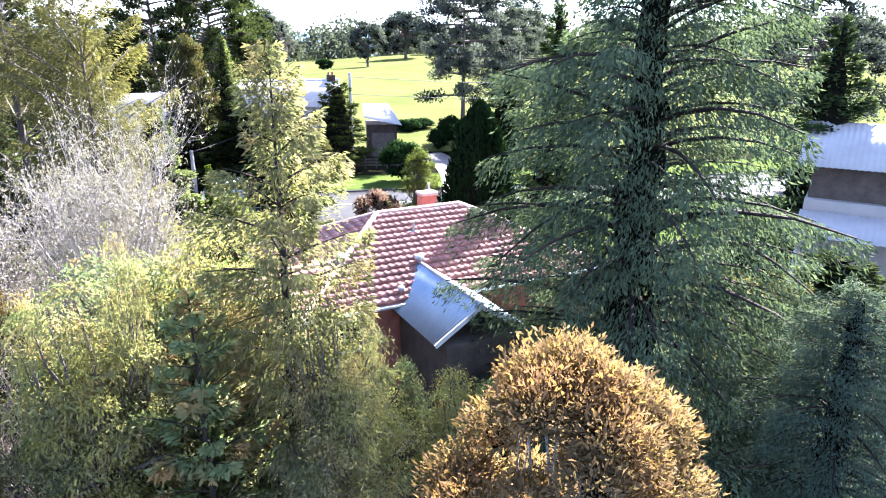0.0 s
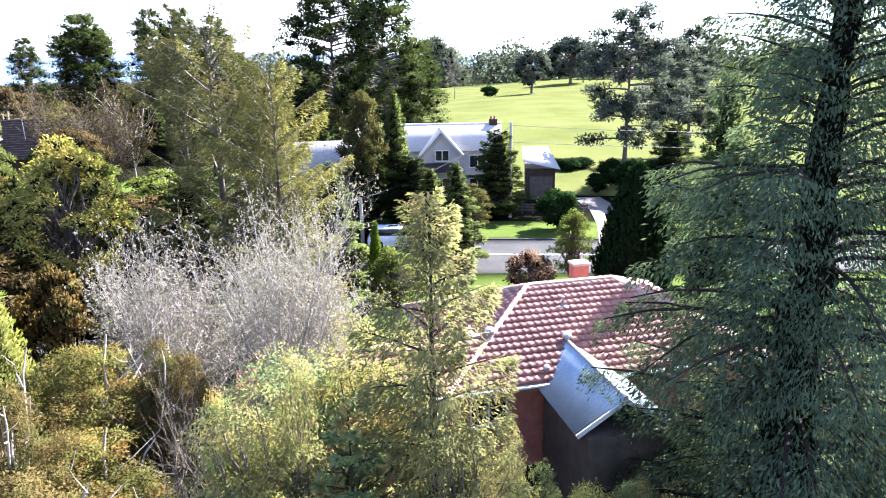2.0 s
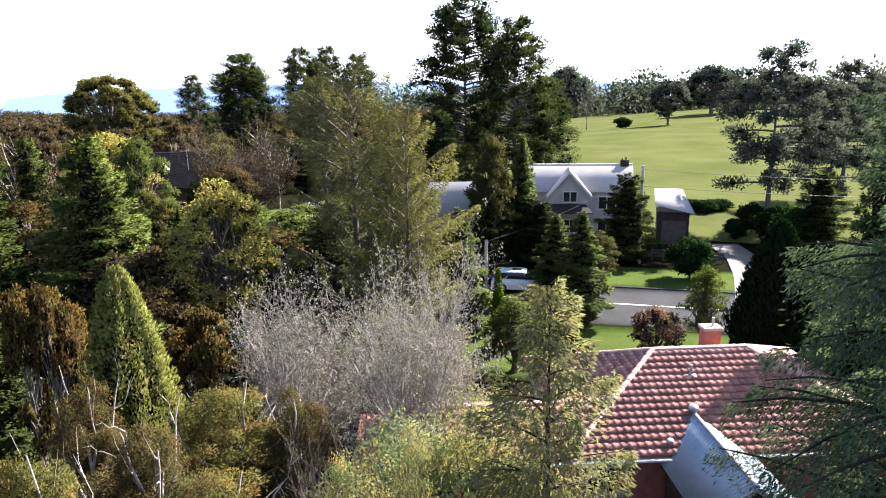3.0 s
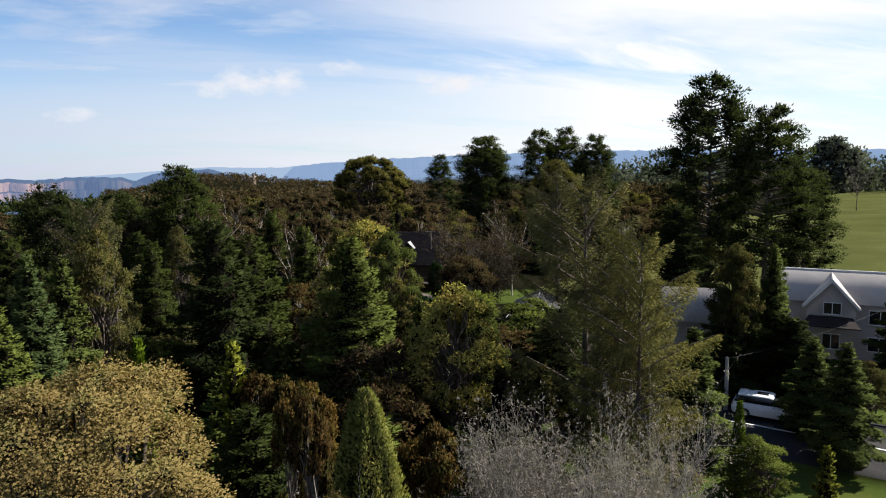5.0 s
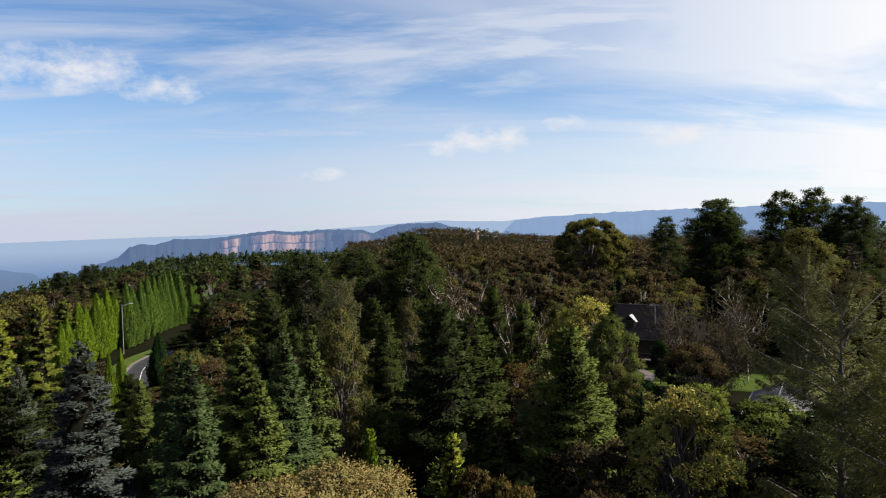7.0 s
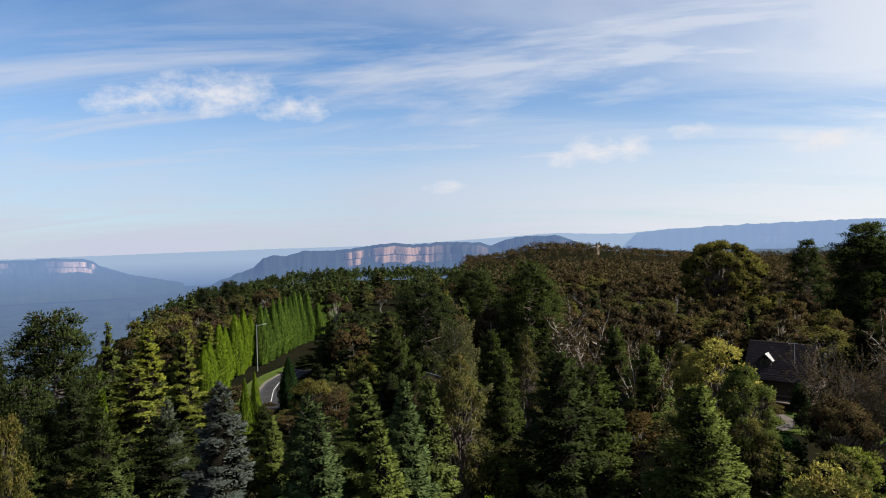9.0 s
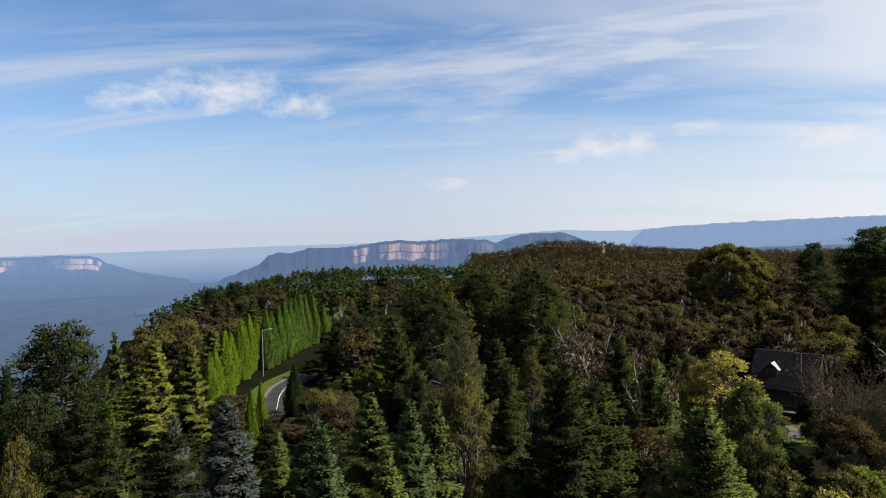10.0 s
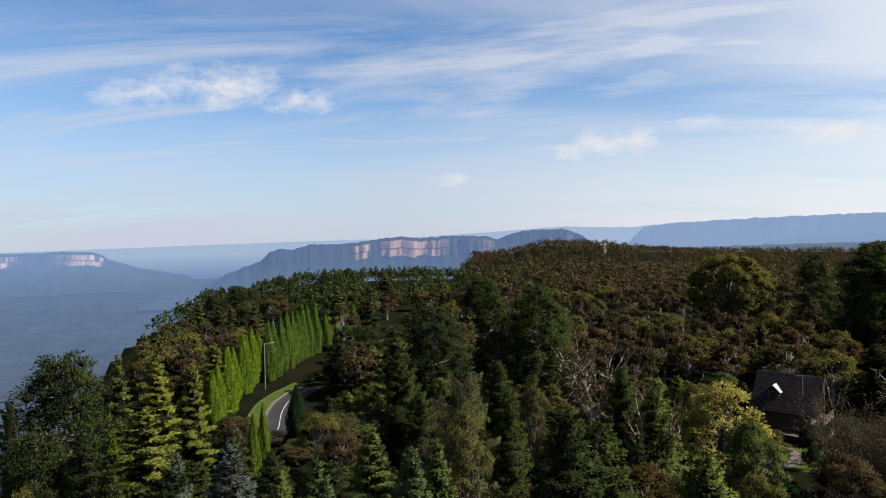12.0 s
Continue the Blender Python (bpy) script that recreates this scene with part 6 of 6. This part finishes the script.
def chalet():
    """The dark steep-roofed house in the trees, with a dormer and balconies."""
    e = thing("brown_house", (-76.0, 71.6, float(ground_z(-75, 71))), "dark brown steep-roofed timber house with dormer and balcony", "house", 32.0)
    z = 1.6
    part("wall", box(7.2, 6.0, 4.2 + z, (0, 0, -z)), BROWN_BRICK, e)
    top, eave = 9.0, 4.2
    part("roof", slab([(-4.0, 0, top), (4.6, 0, top), (4.6, -3.9, eave), (-4.0, -3.9, eave)], 0.14), DARK_TILE, e)
    part("roof", slab([(-4.0, 0, top), (4.6, 0, top), (4.6, 3.9, eave), (-4.0, 3.9, eave)], 0.14), DARK_TILE, e)
    for c in range(17):
        q = (c + 0.5) / 17
        part("tile_course", box(8.6, 0.10, 0.035, (0.3, -3.9 * q, top + (eave - top) * q + 0.01), 0, None), DARK_TILE, e)
    part("gable_wall", slab([(3.45, -2.95, eave), (3.45, 2.95, eave), (3.45, 0, top - 0.5)], 0.2), DARK_WOOD, e)
    part("gable_wall", slab([(-3.5, -2.95, eave), (-3.5, 2.95, eave), (-3.5, 0, top - 0.5)], 0.2), DARK_WOOD, e)
    for s in (-1, 1):
        part("barge_board", slab([(4.62, 0, top + 0.05), (4.68, 0, top + 0.05), (4.68, s * 4.0, eave), (4.62, s * 4.0, eave)], 0.16), DARK_WOOD, e)
    part("gable_post", box(0.14, 0.14, top - 0.2, (4.5, 0, 0)), PALE_WOOD, e)
    d = new("dormer")
    d.parent = e
    d.matrix_basis = pose(-1.2, -2.2, 5.9)
    part("cheek", box(1.5, 1.6, 0.9, (0, 0.5, 0)), DARK_WOOD, d)
    part("pane", box(1.0, 0.04, 0.7, (0, -0.33, 0.1)), GLASS, d)
    for s in (-1, 1):
        # the +x slope takes bright metal: sunlight on that side put into the colour
        part("dormer_roof", slab([(0, -0.6, 1.75), (0, 1.6, 1.75), (s * 1.05, 1.6, 0.75), (s * 1.05, -0.6, 0.75)], 0.08), GALV if s > 0 else DARK_TILE, d)
    for zz in (3.0, 0.6):
        part("balcony_floor", box(1.6, 6.4, 0.15, (4.3, -0.2, zz)), PALE_WOOD, e)
        part("balcony_rail", box(0.07, 6.4, 0.08, (5.05, -0.2, zz + 1.0)), PALE_WOOD, e)
        part("balcony_rail", box(0.05, 6.4, 0.5, (5.05, -0.2, zz + 0.3)), DARK_WOOD, e)
    for y in (-3.2, 2.8):
        part("balcony_post", box(0.14, 0.14, 4.0 + z, (5.0, y, -z)), PALE_WOOD, e)
    part("side_deck", box(3.4, 1.5, 0.15, (2.2, -3.8, 1.4)), PALE_WOOD, e)
    part("side_rail", box(3.4, 0.07, 0.08, (2.2, -4.5, 2.4)), PALE_WOOD, e)
    part("aerial", rod((2.4, -2.0, 6.5), (2.4, -2.0, 9.3), 0.03), GALV, e)
    part("aerial_bar", rod((1.6, -2.0, 9.2), (3.0, -2.0, 9.3), 0.025), GALV, e)


chalet()


def side_building():
    """The long white-roofed building beyond the cedar."""
    e = thing("white_roofed_building", (20.5, 27.5, float(ground_z(20, 28))), "low building with sunlit white metal roofs", "house", -32.0)
    part("wall", box(9.0, 6.0, 5.4, (0, 3.0, 0)), RENDERED, e)
    corrugated(e, (-5, 3.4, 8.6), (5, 3.4, 8.6), (-5, -0.5, 7.0), (5, -0.5, 7.0), WHITE_TIN, "roof", 0.25, 0.015)
    corrugated(e, (-5, 3.4, 8.6), (5, 3.4, 8.6), (-5, 7.0, 7.0), (5, 7.0, 7.0), WHITE_TIN, "roof", 0.25, 0.015)
    part("upper_wall", box(8.8, 5.6, 1.6, (0, 3.2, 5.4)), DARK_WOOD, e)
    corrugated(e, (-4.6, -0.1, 4.9), (4.6, -0.1, 4.9), (-4.6, -2.6, 4.3), (4.6, -2.6, 4.3), WHITE_TIN, "verandah_roof", 0.25, 0.015)
    for x in (-4.4, 0, 4.4):
        part("verandah_post", box(0.1, 0.1, 4.3, (x, -2.5, 0)), PAINT, e)


side_building()


def tree_cottage(at, rz, length, width, eave, ridge, wall_mat, roof_mat, label):
    """A small gabled house among the trees, x along its ridge."""
    e = thing("cottage", at, label, "house", rz)
    part("wall", box(length - 0.6, width - 0.6, eave + 0.6, (0, 0, -0.6)), wall_mat, e)
    for sgn in (-1, 1):
        part("roof", slab([(-length / 2, 0, ridge), (length / 2, 0, ridge), (length / 2, sgn * width / 2, eave), (-length / 2, sgn * width / 2, eave)], 0.1), roof_mat, e)
        x = sgn * (length / 2 - 0.4)
        part("gable_wall", slab([(x, -width / 2 + 0.3, eave), (x, width / 2 - 0.3, eave), (x, 0, ridge - 0.12)], 0.12), wall_mat, e)
    part("ridge_capping", rod((-length / 2, 0, ridge + 0.02), (length / 2, 0, ridge + 0.02), 0.07), GALV, e)
    part("gutter", box(length, 0.12, 0.1, (0, -width / 2 - 0.05, eave - 0.1), 0.02), PAINT, e)
    for x in (-length / 4, length / 4):
        window(e, 1.2, 1.0, (x, -width / 2 + 0.27, eave - 1.6))
    window(e, 1.0, 1.0, (length / 2 - 0.27, 0, eave - 1.5), 90.0)


tree_cottage((-91.0, 25.2, float(ground_z(-91, 25.2))), 20.0, 4.4, 3.4, 3.6, 5.4, RENDERED, DARK_TILE, "small cottage with a pale gable wall among dark conifers")
tree_cottage((-41.5, 56.3, float(ground_z(-41.5, 56.3))), -58.0, 9.0, 5.6, 2.9, 4.2, BROWN_BRICK, SLATE, "low house with a weathered grey roof under the trees")
tree_cottage((-157.0, 60.0, float(ground_z(-157, 60))), 30.0, 8.0, 6.0, 4.2, 6.0, RENDERED, SLATE, "grey-roofed house half hidden in the forest")


def hilltop_building():
    """A small pale building on the far wooded hill."""
    x, y = -627.0, 353.9
    e = thing("hilltop_building", (x, y, float(ground_z(x, y)) + 2.0), "small pale building on the far wooded hill", "building", 20.0)
    part("wall", box(5, 4, 9.0, (0, 0, -3)), PALE_WOOD, e)
    part("roof", slab([(-3, -2.6, 5.9), (3, -2.6, 5.9), (3, 2.6, 6.9), (-3, 2.6, 6.9)], 0.3), RENDERED, e)
    part("upper_wall", box(2, 2, 2.4, (1.2, 0, 6.0)), PALE_WOOD, e)


hilltop_building()


# ---- street furniture ----
CONCRETE_POLE = surface("grey_pole_timber", (0.27, 0.255, 0.2325), (0.375, 0.3525, 0.3225), 0.8, 2.0, 12.0, 0.3)
WIRE = surface("black_cable", (0.0225, 0.0225, 0.0225), (0.0375, 0.0375, 0.0375), 0.6, 2.0, 9.0, 0.0)


def wire(a, b, sag, r=0.02):
    t = np.linspace(0, 1, 20)[:, None]
    p = np.array(a) * (1 - t) + np.array(b) * t
    p[:, 2] -= (4 * t * (1 - t) * sag)[:, 0]
    v, f = tubes([p], [np.full(20, r)], 4)
    tagged(new("power_cable", raw_mesh("power_cable", v, f, [WIRE])), "black overhead power cable hung between poles", "cable", "overhead cables")


def street_pole(x, y, h, arm=True, name="power_pole", label="tall grey timber power pole on the verge"):
    z = float(ground_z(x, y))
    e = thing(name, (x, y, z), label, "pole")
    part("pole", rod((0, 0, -0.3), (0, 0, h), 0.16, 0.11, 10), CONCRETE_POLE, e)
    if arm:
        part("cross_arm", box(1.6, 0.1, 0.1, (0, 0, h - 0.35), 0.01), DARK_WOOD, e)
        for dx in (-0.7, 0.0, 0.7):
            part("insulator", rod((dx, 0, h - 0.25), (dx, 0, h - 0.1), 0.04), PAINT, e)
    return e


street_pole(-7.7, 56.5, 8.3, False)
street_pole(-17.2, 45.2, 3.8, False, label="old timber service pole beside parked car")
wire((-7.7, 56.5, 8.0), (34, 66, 7.6), 0.7)
wire((-7.7, 56.5, 6.6), (34, 66, 6.2), 0.6)
wire((-7.7, 56.5, 7.9), (-17.2, 45.2, 3.6), 0.5)
wire((-17.2, 45.2, 3.6), (-62, 42, 6.0), 0.9)
for gx, gy in ((-128, -3.9),):
    lamp_e = thing("street_lamp", (gx - 10, gy + 5.2, float(ground_z(gx - 10, gy + 5.2))), "tall pale street lamp post on the verge", "lamp")
    part("post", rod((0, 0, -0.2), (0, 0, 9.5), 0.08, 0.06), GALV, lamp_e)
    part("arm", rod((0, 0, 9.2), (0.6, 1.4, 9.6), 0.06), GALV, lamp_e)
    part("lamp_head", box(0.3, 0.7, 0.14, (0.65, 1.6, 9.55), 0.03), GALV, lamp_e)


def parked_car():
    """A white wagon, x along its length."""
    white = surface("white_car_paint", (0.72, 0.73, 0.74), (0.8, 0.81, 0.82), 0.25, 0.5, 3.0, 0.0, spec=0.6)
    tyre = surface("tyre_rubber", (0.015, 0.015, 0.015), (0.03, 0.03, 0.03), 0.85, 4, 20, 0.2)
    e = thing("parked_car", (-14.4, 45.4, float(ground_z(-14.4, 45.4)) + 0.09), "white station wagon parked at the kerb", "car", 12.0)

    def loft(sections, name, mat):
        bm = bmesh.new()
        rings = []
        for x, half, z0, z1 in sections:
            rings.append([bm.verts.new((x, s * half * k, z)) for s, k, z in ((-1, 1, z0), (-1, 1.0, z0 + (z1 - z0) * 0.6), (-1, 0.86, z1), (1, 0.86, z1), (1, 1.0, z0 + (z1 - z0) * 0.6), (1, 1, z0))])
        for a, b in zip(rings, rings[1:]):
            for i in range(6):
                bm.faces.new((a[i], a[(i + 1) % 6], b[(i + 1) % 6], b[i]))
        bm.faces.new(rings[0])
        bm.faces.new(rings[-1])
        bmesh.ops.bevel(bm, geom=bm.edges[:], offset=0.04, segments=2, affect="EDGES")
        return part(name, bm, mat, e)
    loft([(-2.25, 0.8, 0.4, 0.85), (-2.1, 0.88, 0.25, 0.98), (-0.6, 0.9, 0.22, 1.0), (1.0, 0.9, 0.22, 0.98), (1.9, 0.86, 0.25, 0.88), (2.25, 0.75, 0.35, 0.7)], "body", white)
    loft([(-2.1, 0.72, 0.95, 1.05), (-1.8, 0.74, 0.95, 1.45), (0.1, 0.74, 0.95, 1.5), (1.1, 0.7, 0.95, 1.0)], "cabin_glass", GLASS)
    loft([(-1.9, 0.66, 1.42, 1.5), (-1.7, 0.68, 1.42, 1.54), (0.05, 0.68, 1.44, 1.55), (0.3, 0.64, 1.4, 1.48)], "car_roof", white)
    part("sunroof", box(0.7, 0.6, 0.02, (-0.4, 0, 1.545), 0.005), GLASS, e)
    for x in (-1.4, 1.4):
        for y in (-0.82, 0.82):
            w = new("wheel")
            w.parent = e
            w.matrix_basis = pose(x, y, 0.33)
            part("tyre", rod((0, -0.1, 0), (0, 0.1, 0), 0.33, 0.33, 18), tyre, w)
            part("rim", rod((0, -0.12, 0), (0, 0.12, 0), 0.2, 0.2, 14), GALV, w)
    for y in (-0.6, 0.6):
        part("headlight", box(0.08, 0.3, 0.14, (2.2, y, 0.6), 0.02), GLASS, e)
        part("tail_light", box(0.06, 0.18, 0.3, (-2.2, y * 1.15, 0.7), 0.02), BRICK, e)


parked_car()


def front_fence():
    e = thing("garden_fence", (0, 0, 0), "low dark timber fence along the front garden", "fence")
    for i in range(14):
        x, y = -13.5 + i * 0.95, 56.2 + i * 0.12
        part("post", box(0.12, 0.12, 0.95, (x, y + 1.0, float(ground_z(x, y + 1.0)))), DARK_WOOD, e)
        if i < 13:
            for zz in (0.25, 0.5, 0.75):
                part("rail", box(0.92, 0.04, 0.16, (x + 0.475, y + 1.06, float(ground_z(x, y + 1.0)) + zz)), DARK_WOOD, e)


front_fence()
